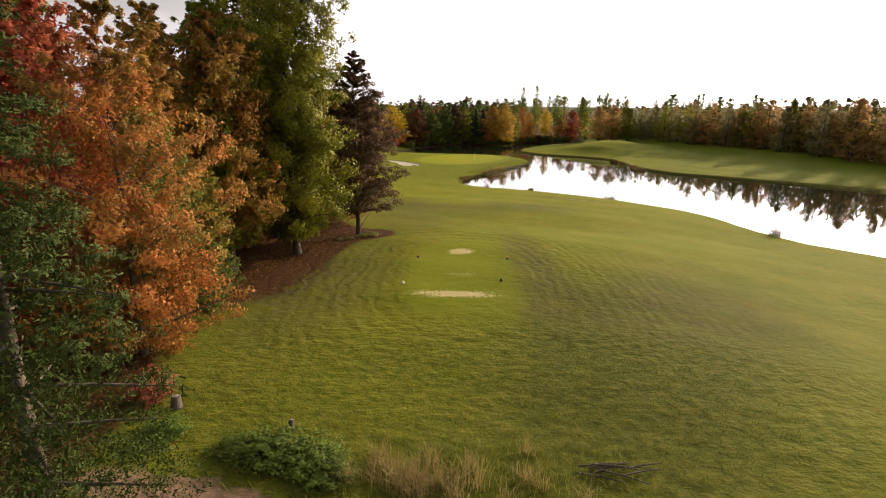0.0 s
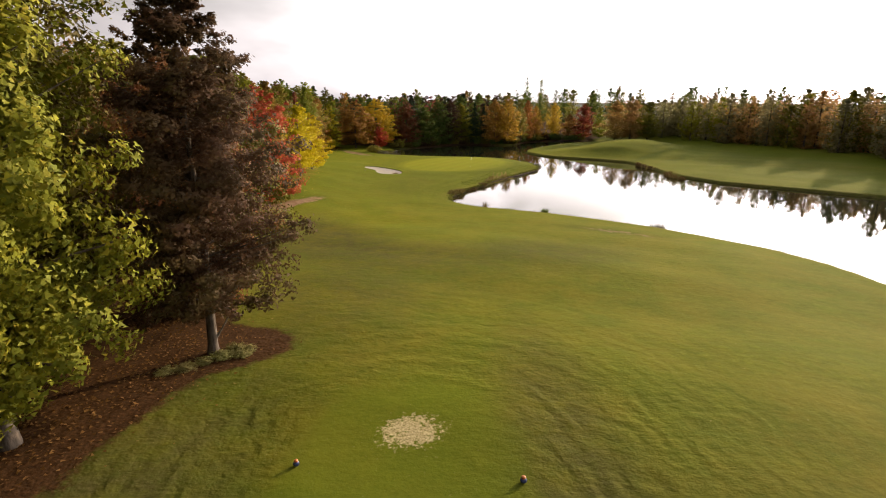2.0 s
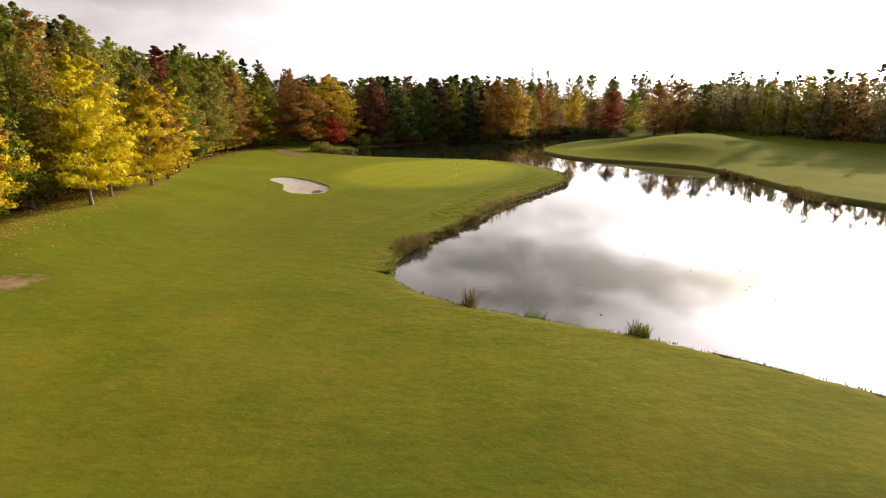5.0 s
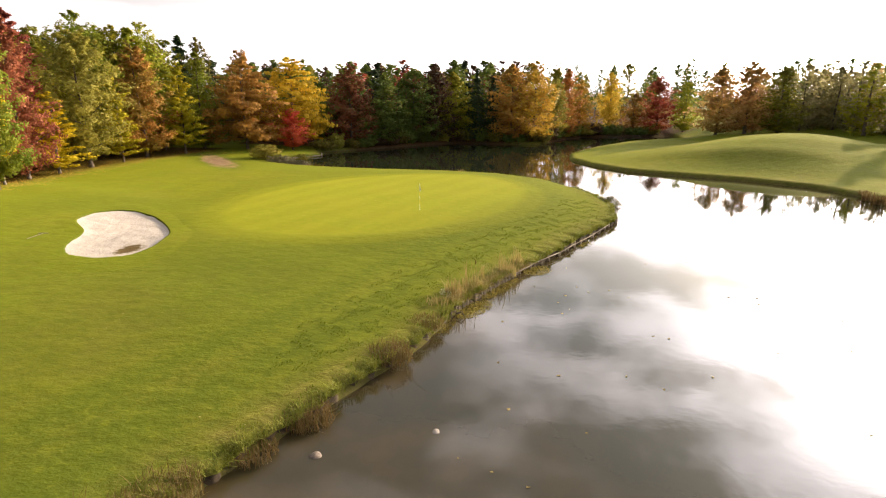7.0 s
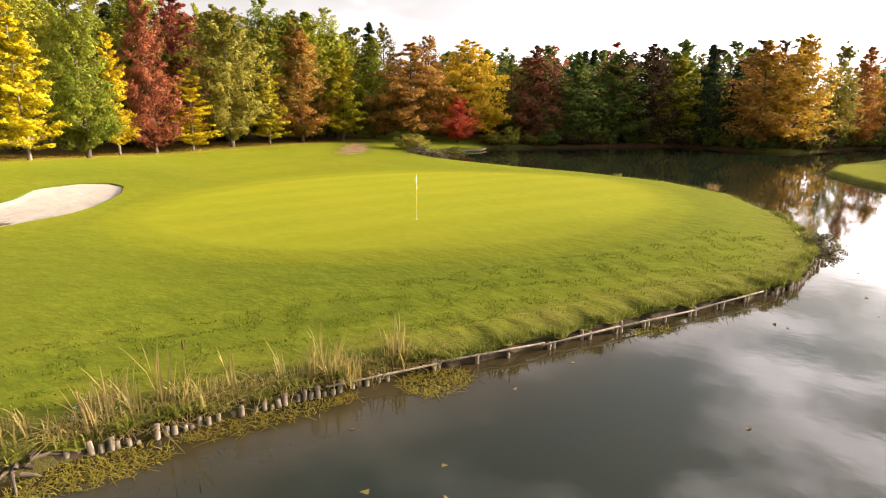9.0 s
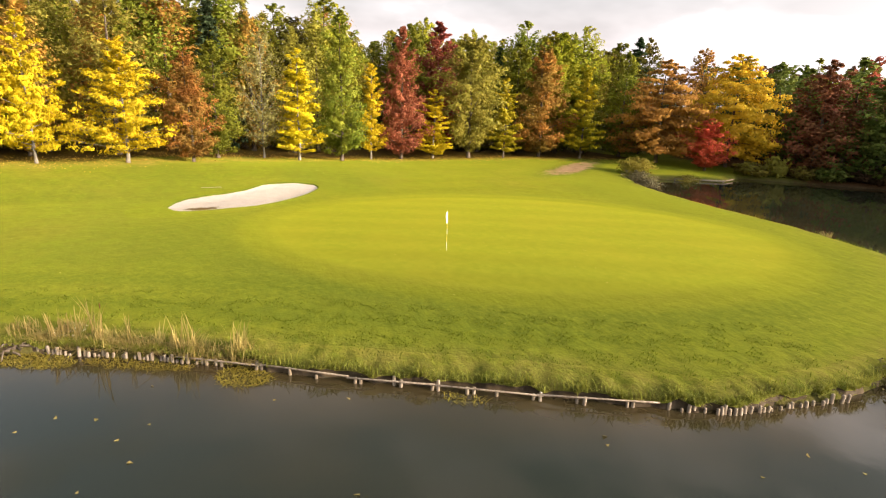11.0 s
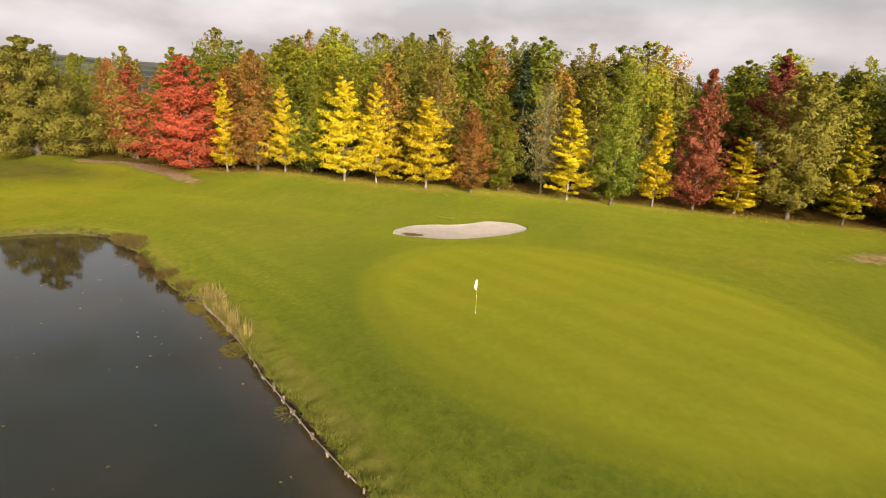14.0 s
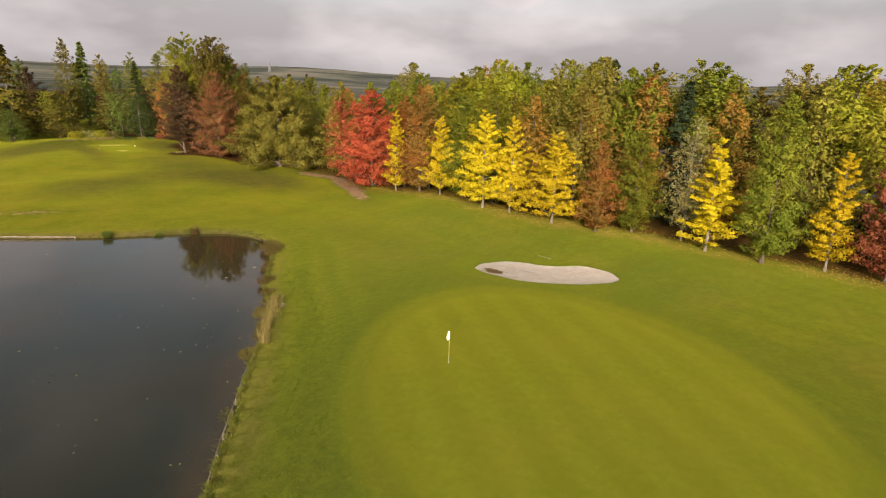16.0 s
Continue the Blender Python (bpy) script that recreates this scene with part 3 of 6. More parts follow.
def meadow(x, y):
    """Height of the land before the bunker is dug."""
    x, y = np.asarray(x, float), np.asarray(y, float)
    d = pond_distance(x, y)
    land = 0.75 + 2.75 * (1 - step(y, 46, 104)) * step(x, 44, 8)
    land = land + 1.6 * step(x, -6, -24) * step(y, 70, 110) * (1 - step(y, 130, 172))
    land = land + 0.4 * oval(x, y, 5.8, 156.5, 20, 16, 61.8, 0.6)
    land = land + 0.22 * oval(x, y, 1.6, 40, 5.0, 11, 0, 0.35, 4)
    land = land + 3.6 * bell(x, y, 58, 193, 17, 13, 35) + 1.8 * step(x, 50, 110) * step(y, 120, 200)
    land = land + 2.2 * step(y, 195, 300) + 2.0 * step(-x, 40, 90) * (1 - step(y, 120, 200))
    land = land - 2.0 * step(-y, -14, 12) + 11.0 * step(-y, 22, 120) + 1.2 * step(-x, 26, 40) * (1 - step(y, 40, 90))
    land = land - 0.55 * np.exp(-((y - 62) / 7.0) ** 2) * step(x, -6, 6) * (1 - step(x, 40, 60))
    land = land + lumps(x, y) * (1 - 0.8 * oval(x, y, 5, 156.5, 14, 16, 0, 0.4))
    # far hills to the south and west
    r = np.hypot(x, y - 100)
    a = np.arctan2(-(y - 100), -x)
    land = land + step(r, 900, 2600) * (70 + 13 * np.sin(a * 5.0 + 2.4) + 7 * np.sin(a * 13.0)) * step(a, -0.6, 0.1)
    land = land + step(r, 350, 900) * 4
    lip = 0.42 * (1 - np.exp(-np.maximum(d, 0) / 0.22)) + 0.05 * np.clip(d, 0, 13)
    wet = -1.3 * (1 - np.exp(np.minimum(d, 0) / 0.9))
    dry = lip * (1 - step(d, 0, 13)) + land * step(d, 0, 13)
    z = np.where(d > 0, np.maximum(dry, lip * 0.9), wet)
    return z


def height(x, y):
    return meadow(x, y) - 0.45 * (1 - step(bunker_field(np.asarray(x, float), np.asarray(y, float)), 1.0, 1.07))


def ground_z(x, y):
    return float(height(np.array([x]), np.array([y]))[0])


def axis(lo, hi, cell, out):
    """Fine steps from lo to hi, then ever longer ones out to that distance."""
    mid = list(np.arange(lo, hi + cell / 2, cell))
    up, s, v = [], cell, hi
    while v < out:
        s *= 1.16
        v += s
        up.append(v)
    down, s, v = [], cell, lo
    while v > -out:
        s *= 1.16
        v -= s
        down.append(v)
    return np.array(down[::-1] + mid + up)


def grid_mesh(name, xs, ys, zfun):
    gx, gy = np.meshgrid(xs, ys)
    gz = zfun(gx, gy)
    n, m = len(xs), len(ys)
    me = bpy.data.meshes.new(name)
    idx = np.arange(n * m).reshape(m, n)
    quads = np.stack([idx[:-1, :-1], idx[:-1, 1:], idx[1:, 1:], idx[1:, :-1]], -1).reshape(-1, 4)
    fill(me, np.stack([gx, gy, gz], -1).reshape(-1, 3), quads)
    return me, gx.ravel(), gy.ravel()


def fill(me, verts, faces, smooth=True):
    """Verts and equal-sided faces into a mesh, fast."""
    verts, faces = np.asarray(verts, np.float32), np.asarray(faces, np.int32)
    k = faces.shape[1]
    me.vertices.add(len(verts))
    me.vertices.foreach_set("co", verts.ravel())
    me.loops.add(faces.size)
    me.loops.foreach_set("vertex_index", faces.ravel())
    me.polygons.add(len(faces))
    me.polygons.foreach_set("loop_start", np.arange(0, faces.size, k, dtype=np.int32))
    me.polygons.foreach_set("use_smooth", np.full(len(faces), smooth))
    me.update(calc_edges=True)


def mask(me, name, values):
    a = me.attributes.new(name, "FLOAT", "POINT")
    a.data.foreach_set("value", np.clip(values, 0, 1).astype(np.float32))


def treeline(y):
    """x of the wood's edge on the west side, by y."""
    return np.interp(y, [-20, 20, 31, 36.4, 41, 44.6, 48, 51, 54, 62, 75, 92, 104, 130, 140, 160, 180, 195], [-13, -13.5, -16.2, -15, -12.2, -10.6, -9.4, -8.2, -8.4, -13, -17, -18.5, -19, -20.5, -24, -29, -29, -25])


ground_me, gx, gy = grid_mesh("ground", axis(-40, 70, 0.62, 3200), axis(10, 215, 0.62, 3200), height)
gd = pond_distance(gx, gy)
mask(ground_me, "putting", oval(gx, gy, 5.8, 156.5, 15.2, 10.8, 61.8, 0.05))
mask(ground_me, "collar", oval(gx, gy, 5.8, 156.5, 17.0, 12.5, 61.8, 0.05))
mask(ground_me, "tee", 0.5 * oval(gx, gy, 1.6, 39.3, 4.0, 10.0, 0, 0.10, 3.2))
divots = oval(gx, gy, 0.8, 34.6, 3.0, 0.75, -6, 0.5) + 1.25 * oval(gx, gy, 1.7, 45.8, 1.1, 0.95, 0, 0.6) + 0.55 * oval(gx, gy, 1.6, 38.9, 1.8, 0.45, 0, 0.6) + 0.5 * oval(gx, gy, 0.7, 36.9, 0.8, 0.4, 0, 0.6)
mask(ground_me, "divots", divots)
west = treeline(gy) - gx
dirt = 0.85 * oval(gx, gy, -21.8, 182.6, 1.9, 9.5, 34, 0.8) + oval(gx, gy, -18.9, 95.5, 1.5, 5.0, -12, 0.8) + 0.95 * oval(gx, gy, -20.6, 87, 1.3, 8, 14, 0.8) + 0.8 * oval(gx, gy, -16.2, 103, 1.2, 4.5, -18, 0.9) + oval(gx, gy, -9.0, 15.6, 4.2, 0.9, -12, 0.35) + 0.55 * oval(gx, gy, 22, 88.5, 5, 1.3, -30, 0.9)
mask(ground_me, "dirt", dirt)
# litter under the wood's edge; its dark colour also carries tree shade
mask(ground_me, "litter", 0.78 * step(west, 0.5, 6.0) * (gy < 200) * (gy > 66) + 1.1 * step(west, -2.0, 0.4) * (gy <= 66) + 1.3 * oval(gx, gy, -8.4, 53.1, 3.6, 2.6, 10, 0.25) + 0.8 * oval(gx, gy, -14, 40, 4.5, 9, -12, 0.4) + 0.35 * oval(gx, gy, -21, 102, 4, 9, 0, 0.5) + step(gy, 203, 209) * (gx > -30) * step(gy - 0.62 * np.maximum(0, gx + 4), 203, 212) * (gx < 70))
row_x = np.interp(gy, [99.6, 113.5, 134, 141.6, 150, 160, 174, 191], [-20.6, -22.4, -22.4, -25.6, -27.4, -31.0, -32.6, -30.4])
mask(ground_me, "fallen", (step(row_x + 4.6 - gx, 0, 4.4) * step(gx, row_x - 5.0, row_x - 1.5)) * step(gy, 95, 100) * (1 - step(gy, 186, 194)) + 0.9 * oval(gx, gy, -20.2, 98.0, 2.8, 6.5, 8, 0.5))
rough = np.maximum(oval(gx, gy, 2, 22, 22, 8.5, 0, 0.35), 0.3 * oval(gx, gy, 9, 38, 5, 16, 0, 0.6))
mask(ground_me, "rough", np.maximum(rough, 0.45 * (1 - step(gd, 0.2, 2.2))))
# worn earth, with wide weak ovals that just darken the lawn
worn = 0.95 * oval(gx, gy, 7.2, 38, 2.0, 16, 0, 0.75) + 0.9 * oval(gx, gy, 9.5, 26, 4.5, 9, -14, 0.85) + 0.6 * oval(gx, gy, 15, 30, 5, 8, -25, 0.9) + 0.4 * oval(gx, gy, -8, 72, 9, 14, 20, 0.8) + 0.55 * oval(gx, gy, -12, 88, 4, 8, 10, 0.8) + 0.7 * oval(gx, gy, 6.5, 20, 5, 6, 0, 0.8) + 1.0 * oval(gx, gy, -8.8, 36, 4.5, 12, -8, 0.7) + 0.35 * oval(gx, gy, -4.5, 55, 5, 9, 0, 0.8) + 0.5 * oval(gx, gy, 18, 36, 7, 9, 0, 0.8) + 0.5 * oval(gx, gy, 14, 150, 2.5, 9, -30, 0.8) + 0.25 * oval(gx, gy, -2, 128, 9, 16, 0, 0.9) + 0.25 * oval(gx, gy, -3, 68, 8, 9, 0, 0.9) + 0.7 * oval(gx, gy, -9, 81, 6, 7, 20, 0.8) + 0.5 * oval(gx, gy, 6, 75, 10, 5, 0, 0.8) + 0.4 * oval(gx, gy, 14, 78, 6, 5, 0, 0.8)
mask(ground_me, "worn", worn)
mask(ground_me, "autumn", 1 - step(gy, 96, 128))
mask(ground_me, "dry", (1 - step(gd, 0.3, 2.4)) * 0.5)
mask(ground_me, "mown", (0.5 + 0.5 * np.sin(gd * 2.5)) * step(gd, 0.5, 1.5) * (1 - step(gd, 5.5, 9)) * (1 - step(gy, 149, 157)) * oval(gx, gy, 8, 152, 26, 36, 0, 0.4))
ring = oval(gx, gy, 5.8, 156.5, 21.5, 17.0, 61.8, 0.16) * (1 - oval(gx, gy, 5.8, 156.5, 17.0, 12.5, 61.8, 0.05))
tee_r = (np.abs((gx - 1.6) / 0.55) ** 2.6 + np.abs(gy - 39.3) ** 2.6) ** (1 / 2.6)
mask(ground_me, "contour", tee_r / 60)
mask(ground_me, "ridged", oval(gx, gy, 1.6, 36, 15, 25, 0, 0.5) * (1 - oval(gx, gy, 1.6, 39.3, 4.2, 10.2, 0, 0.08, 3.2)))
mask(ground_me, "ring", ring * step(gd, 2.5, 5.5) * (0.75 + 0.5 * step(gx, 6, 18)))
mask(ground_me, "verge", step(gd, 0.5, 1.5) * (1 - step(gd, 5.5, 9)) * oval(gx, gy, 8, 152, 26, 36, 0, 0.4))
mask(ground_me, "tufty", (1 - step(gd, 4.5, 10)) * oval(gx, gy, 12, 140, 26, 44, 0, 0.3))
mask(ground_me, "mud", 1 - step(gd, -0.1, 0.28))
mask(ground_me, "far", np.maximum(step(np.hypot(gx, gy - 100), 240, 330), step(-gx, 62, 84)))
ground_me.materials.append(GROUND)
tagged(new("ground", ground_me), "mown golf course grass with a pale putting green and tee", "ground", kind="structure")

water_me, wx, wy = grid_mesh("water", np.arange(-22, 141, 1.2), np.arange(20, 252, 1.2), lambda x, y: x * 0.0)
mask(water_me, "shallow", np.maximum(step(pond_distance(wx, wy), -3.4, -0.1), 0.9 * oval(wx, wy, 8.5, 115, 9, 12, -25, 0.6)))
water_me.materials.append(WATER)
tagged(new("water", water_me), "still dark green pond mirroring sky and trees", "pond", kind="structure")


# ---- building blocks ----
def part(name, me, material, parent=None, label=""):
    """Links a mesh, or a bmesh, as one object under its thing."""
    if isinstance(me, bmesh.types.BMesh):
        bm, me = me, bpy.data.meshes.new(name)
        bm.to_mesh(me)
        bm.free()
    if not me.materials:
        me.materials.append(material)
    ob = new(name, me)
    if parent:
        ob.parent = parent
    if label:
        ob["label"] = label
    return ob


def tube(points, radii, sides=7):
    """Verts and quads of a bent, tapered round bar."""
    pts = np.asarray(points, float)
    vs, fs = [], []
    for i, p in enumerate(pts):
        way = pts[min(i + 1, len(pts) - 1)] - pts[max(i - 1, 0)]
        way /= np.linalg.norm(way) + 1e-9
        side = np.cross(way, (0.31, 0.95, 0.05) if abs(way[1]) < 0.9 else (1, 0, 0))
        side /= np.linalg.norm(side)
        up = np.cross(way, side)
        for k in range(sides):
            a = 2 * math.pi * k / sides
            vs.append(p + radii[i] * (math.cos(a) * side + math.sin(a) * up))
    for i in range(len(pts) - 1):
        for k in range(sides):
            j = (k + 1) % sides
            fs.append((i * sides + k, i * sides + j, (i + 1) * sides + j, (i + 1) * sides + k))
    return vs, fs


def join(pieces):
    vs, fs = [], []
    for v, f in pieces:
        o = len(vs)
        vs.extend(v)
        fs.extend([tuple(i + o for i in q) for q in f])
    return vs, fs


def solid(pieces, smooth=True):
    me = bpy.data.meshes.new("piece")
    v, f = join(pieces)
    fill(me, v, f, smooth)
    return me


def leaves(rng, centres, normals, size, stretch=1.5):
    """A pointed three-cornered leaf at each centre, its face along the normal."""
    n = len(centres)
    nrm = normals / (np.linalg.norm(normals, axis=1, keepdims=True) + 1e-9)
    ref = rng.normal(size=(n, 3))
    u = np.cross(nrm, ref)
    u /= np.linalg.norm(u, axis=1, keepdims=True) + 1e-9
    v = np.cross(nrm, u)
    s = (size * rng.uniform(0.65, 1.4, n))[:, None]
    verts = np.stack([centres - u * s * 0.45 * stretch, centres + u * s * 0.4 * stretch - v * s * 0.5, centres + u * s * 0.4 * stretch + v * s * 0.5], 1).reshape(-1, 3)
    return verts, np.arange(3 * n).reshape(n, 3)


PROFILE = {
    "oval": lambda t: np.sin(np.pi * np.clip(t, 0.0, 1) ** 0.75) ** 0.6 * 0.95 + 0.05,
    "tall": lambda t: np.minimum(1, (t + 0.09) * 5) * (1 - t ** 2.6) ** 0.75 * (1 - 0.2 * t) + 0.03,
    "tier": lambda t: np.minimum(1, (t + 0.12) * 5) * (1 - t) ** 0.72 + 0.06,
    "low": lambda t: np.minimum(1, (t + 0.28) * 2.3) * (1 - t ** 3.4) ** 0.6 + 0.02,
    "column": lambda t: np.minimum(1, (t + 0.13) * 3.5) * (1 - t ** 6) ** 0.5 * (0.9 + 0.1 * np.sin(9 * t)) + 0.03,
    "egg": lambda t: np.minimum(1, (t + 0.12) * 4.5) * (1 - t ** 2.3) ** 0.75 + 0.03,
    "ovate": lambda t: np.minimum(1, (t + 0.12) * 4.5) * (1 - t ** 1.8) ** 0.68 + 0.03,
    "spire": lambda t: np.minimum(1, (t + 0.10) * 4.5) * (1 - t ** 2.1) ** 0.68 + 0.03,
    "cone": lambda t: np.minimum(1, (t + 0.05) * 9) * (1 - t) ** 0.9 + 0.03,
    "round": lambda t: np.sqrt(np.clip(1 - (2 * t - 0.9) ** 2 / 1.25, 0.02, 1)),
    "dome": lambda t: np.minimum(1, (t + 0.45) * 1.7) * (1 - t ** 1.9) ** 0.6 + 0.02,
    "spread": lambda t: np.minimum(1, (t + 0.25) * 2.6) * (1 - t ** 2.4) ** 0.6,
    "slim": lambda t: np.minimum(1, (t + 0.1) * 6) * (1 - t) ** 0.5 * 0.9 + 0.08,
}


LOBES = {}


def unit(v):
    return v / (np.linalg.norm(v, axis=1, keepdims=True) + 1e-9)


def crown_mesh(name, seed, kind, tall, wide, bare, limbs, per, size, rise, loose, flat, droop=0.0, gap=0.0, ragged=0.0):
    """A crown grown limb by limb: sprays of leaves along each limb. bare: height of the lowest limb; rise: the limbs' slope in degrees."""
    rng = np.random.default_rng(seed)
    prof = PROFILE[kind]
    t = np.linspace(0.004, 0.996, limbs * 4) + rng.normal(0, 0.01, limbs * 4)
    t = np.clip(t, 0, 1)
    want = np.clip(prof(t), 0.72, 1)
    pick = np.sort(rng.choice(limbs * 4, limbs, False, want / want.sum()))
    t = t[pick]
    n = limbs
    ang = np.arange(n) * 2.39996 + rng.normal(0, 0.45, n)
    lobe = 1 + 0.13 * np.sin(2 * ang + seed) * np.sin(5 * t + seed * 2) + 0.10 * np.sin(3 * ang + 9 * t)
    reach = wide * prof(t) * lobe * rng.uniform(0.62 - ragged, 1.08 + 0.7 * ragged, n)
    up = np.tan(np.radians(rise * rng.uniform(0.6, 1.3, n) * (0.55 + 0.75 * t)))
    tip = bare + (tall * 0.97 - bare) * t + 0.25 * reach * up * (1 - t)
    foot = np.maximum(tip - reach * up, bare * 0.55)
    foot = np.minimum(foot, tall * 0.95)
    stage = np.array([0.30, 0.52, 0.74, 0.92, 1.0])
    k = len(stage)
    u = np.clip(stage[None] + rng.normal(0, 0.06, (n, k)), 0.12, 1.06)
    side = rng.normal(0, 0.10, (n, k)) * u
    cx = reach[:, None] * u * np.cos(ang[:, None] + side)
    cy = reach[:, None] * u * np.sin(ang[:, None] + side)
    cz = foot[:, None] + (tip - foot)[:, None] * u - droop * reach[:, None] * u ** 2.2
    cen = np.stack([cx, cy, cz], -1).reshape(-1, 3)
    rad = (loose * wide * (0.58 + 0.42 * np.clip(prof(t), 0, 1))[:, None] * (0.55 + 0.45 * (1 - np.abs(u - 0.75))) * rng.uniform(0.7, 1.3, (n, k))).reshape(-1)
    rad *= np.repeat(np.clip(0.36 + 2.0 * (1 - t), 0.36, 1), k)
    m = max(2, per // k)
    ball_pts = rng.normal(size=(n * k * m, 3))
    ball_pts *= (1.75 * rng.random(n * k * m) ** 0.45 / np.linalg.norm(ball_pts, axis=1))[:, None]
    pts = np.repeat(cen, m, 0) + ball_pts * np.repeat(rad, m)[:, None] * np.array([1, 1, flat])
    pts[:, 2] = np.clip(pts[:, 2], 0.15, None)
    own = pts - np.repeat(cen, m, 0)
    out = pts - np.array([0, 0, bare + (tall - bare) * 0.4])
    nrm = rng.normal(size=pts.shape) * 0.5 + own / (np.linalg.norm(own, axis=1, keepdims=True) + 1e-6) * 0.6 + out / (np.linalg.norm(out, axis=1, keepdims=True) + 1e-6) * 0.6 + np.array([0, 0, 0.4])
    keep = rng.random(len(pts)) >= gap
    pts, nrm = pts[keep], nrm[keep]
    v, f = leaves(rng, pts, nrm, size * 0.62, 3.2) if kind == "cone" else leaves(rng, pts, nrm, size)
    me = bpy.data.meshes.new(name)
    fill(me, v, f)
    lobe_n = unit(0.35 * unit(nrm) + 0.55 * unit(pts - np.repeat(cen, m, 0)[keep]) + 0.45 * unit(pts - np.array([0, 0, bare + (tall - bare) * 0.4])) + np.array([0, 0, 0.15]))
    LOBES[name] = np.repeat(lobe_n, 3, 0)
    me.normals_split_custom_set_from_vertices(LOBES[name])
    ends = np.stack([reach * np.cos(ang), reach * np.sin(ang), tip - droop * reach], 1)
    return me, ends, foot


def trunk_mesh(name, seed, tall, wide, girth, ends, feet, limbs=12):
    rng = np.random.default_rng(seed + 50)
    k = 7
    bend = np.cumsum(rng.normal(0, 0.05, (k, 2)), 0) * (tall / 14)
    zs = np.linspace(-0.35, tall * 0.93, k)
    pts = np.stack([bend[:, 0] - bend[0, 0], bend[:, 1] - bend[0, 1], zs], 1)
    rr = girth * np.linspace(1, 0.10, k)
    root = tube([pts[0], pts[0] + [0, 0, 0.35], pts[0] + [0, 0, 0.8]], [girth * 1.7, girth * 1.25, girth * 0.98], 9)
    pieces = [tube(pts, rr, 9), root]
    for i in rng.permutation(len(ends))[:limbs]:
        q = np.interp(feet[i], zs, np.arange(k))
        b = np.array([np.interp(q, np.arange(k), pts[:, a]) for a in range(3)])
        r0 = np.interp(q, np.arange(k), rr) * 0.42
        c = ends[i]
        mid = b * 0.45 + c * 0.55 + np.array([0, 0, 0.03 * tall / 14])
        pieces.append(tube([b, mid, c], [r0, r0 * 0.55, r0 * 0.12], 5))
    me = bpy.data.meshes.new(name)
    v, f = join(pieces)
    fill(me, v, f)
    return me


SHAPES = {}


def shape(key, seed, kind, tall, wide, bare, limbs, per, size, rise, loose=0.13, flat=0.8, girth=0.2, droop=0.0, gap=0.0, seen=14, ragged=0.0):
    crown, ends, feet = crown_mesh(f"crown_{key}_{seed}", seed, kind, tall, wide, bare, limbs, per, size, rise, loose, flat, droop, gap, ragged)
    SHAPES.setdefault(key, []).append((trunk_mesh("trunk_" + key, seed, tall, wide, girth, ends, feet, seen), crown, tall, wide))


# near and middle trees, two or three of a shape
for s in (1, 2, 3):
    shape("oval", s, "oval", 14, 3.4, 1.0, 120, 130, 0.17, 36, 0.125, 0.8, ragged=0.14)
    shape("tall", 10 + s, "tall", 16, 3.2, 1.0, 125, 130, 0.17, 38, 0.125, 0.8, ragged=0.14)
    shape("tier", 20 + s, "tier", 12, 4.0, 1.3, 105, 150, 0.155, 25, 0.088, 0.5, 0.15, 0.02, seen=50, ragged=0.26)
    shape("slim", 30 + s, "slim", 12, 1.9, 1.1, 85, 110, 0.155, 30, 0.13, 0.6, 0.11, seen=24, ragged=0.25)
for s in (1, 2):
    shape("spread", 50 + s, "spread", 14, 7.0, 1.8, 150, 110, 0.25, 12, 0.085, 0.36, 0.25, 0.16, seen=30)
    shape("conifer", 60 + s, "cone", 18, 4.2, 1.0, 210, 70, 0.24, 6, 0.085, 0.45, 0.25, 0.22)
    shape("birch", 70 + s, "oval", 13, 2.8, 1.5, 120, 50, 0.15, 48, 0.13, 0.9, 0.11, gap=0.25, seen=60)
    shape("bush", 80 + s, "round", 2.2, 1.6, 0.1, 70, 50, 0.12, 30, 0.15, 0.8, 0.04, seen=16)
    shape("close", 90 + s, "low", 16, 4.2, 0.6, 220, 120, 0.19, 32, 0.10, 0.75, 0.25, 0.04, seen=50, ragged=0.16)
    shape("close_tall", 94 + s, "column", 20, 4.0, 2.5, 290, 110, 0.19, 34, 0.10, 1.0, 0.27, 0.12, seen=40, ragged=0.12)
shape("maple", 44, "low", 16, 4.2, 0.5, 200, 260, 0.115, 30, 0.095, 0.75, 0.25, 0.05, seen=50, ragged=0.28)
shape("elm", 43, "column", 20, 4.0, 1.5, 210, 420, 0.120, 34, 0.10, 1.0, 0.27, 0.12, seen=50, ragged=0.14)
shape("oak", 41, "dome", 16, 9.0, 0.6, 120, 620, 0.20, 26, 0.080, 0.8, 0.4, 0.10, seen=70, ragged=0.06)
shape("fir", 42, "cone", 19, 4.2, 1.0, 330, 160, 0.085, 6, 0.075, 0.5, 0.25, 0.2, seen=40)
shape("close_egg", 99, "egg", 17, 3.6, 2.3, 300, 230, 0.11, 26, 0.085, 0.65, 0.22, 0.05, seen=80, ragged=0.06)
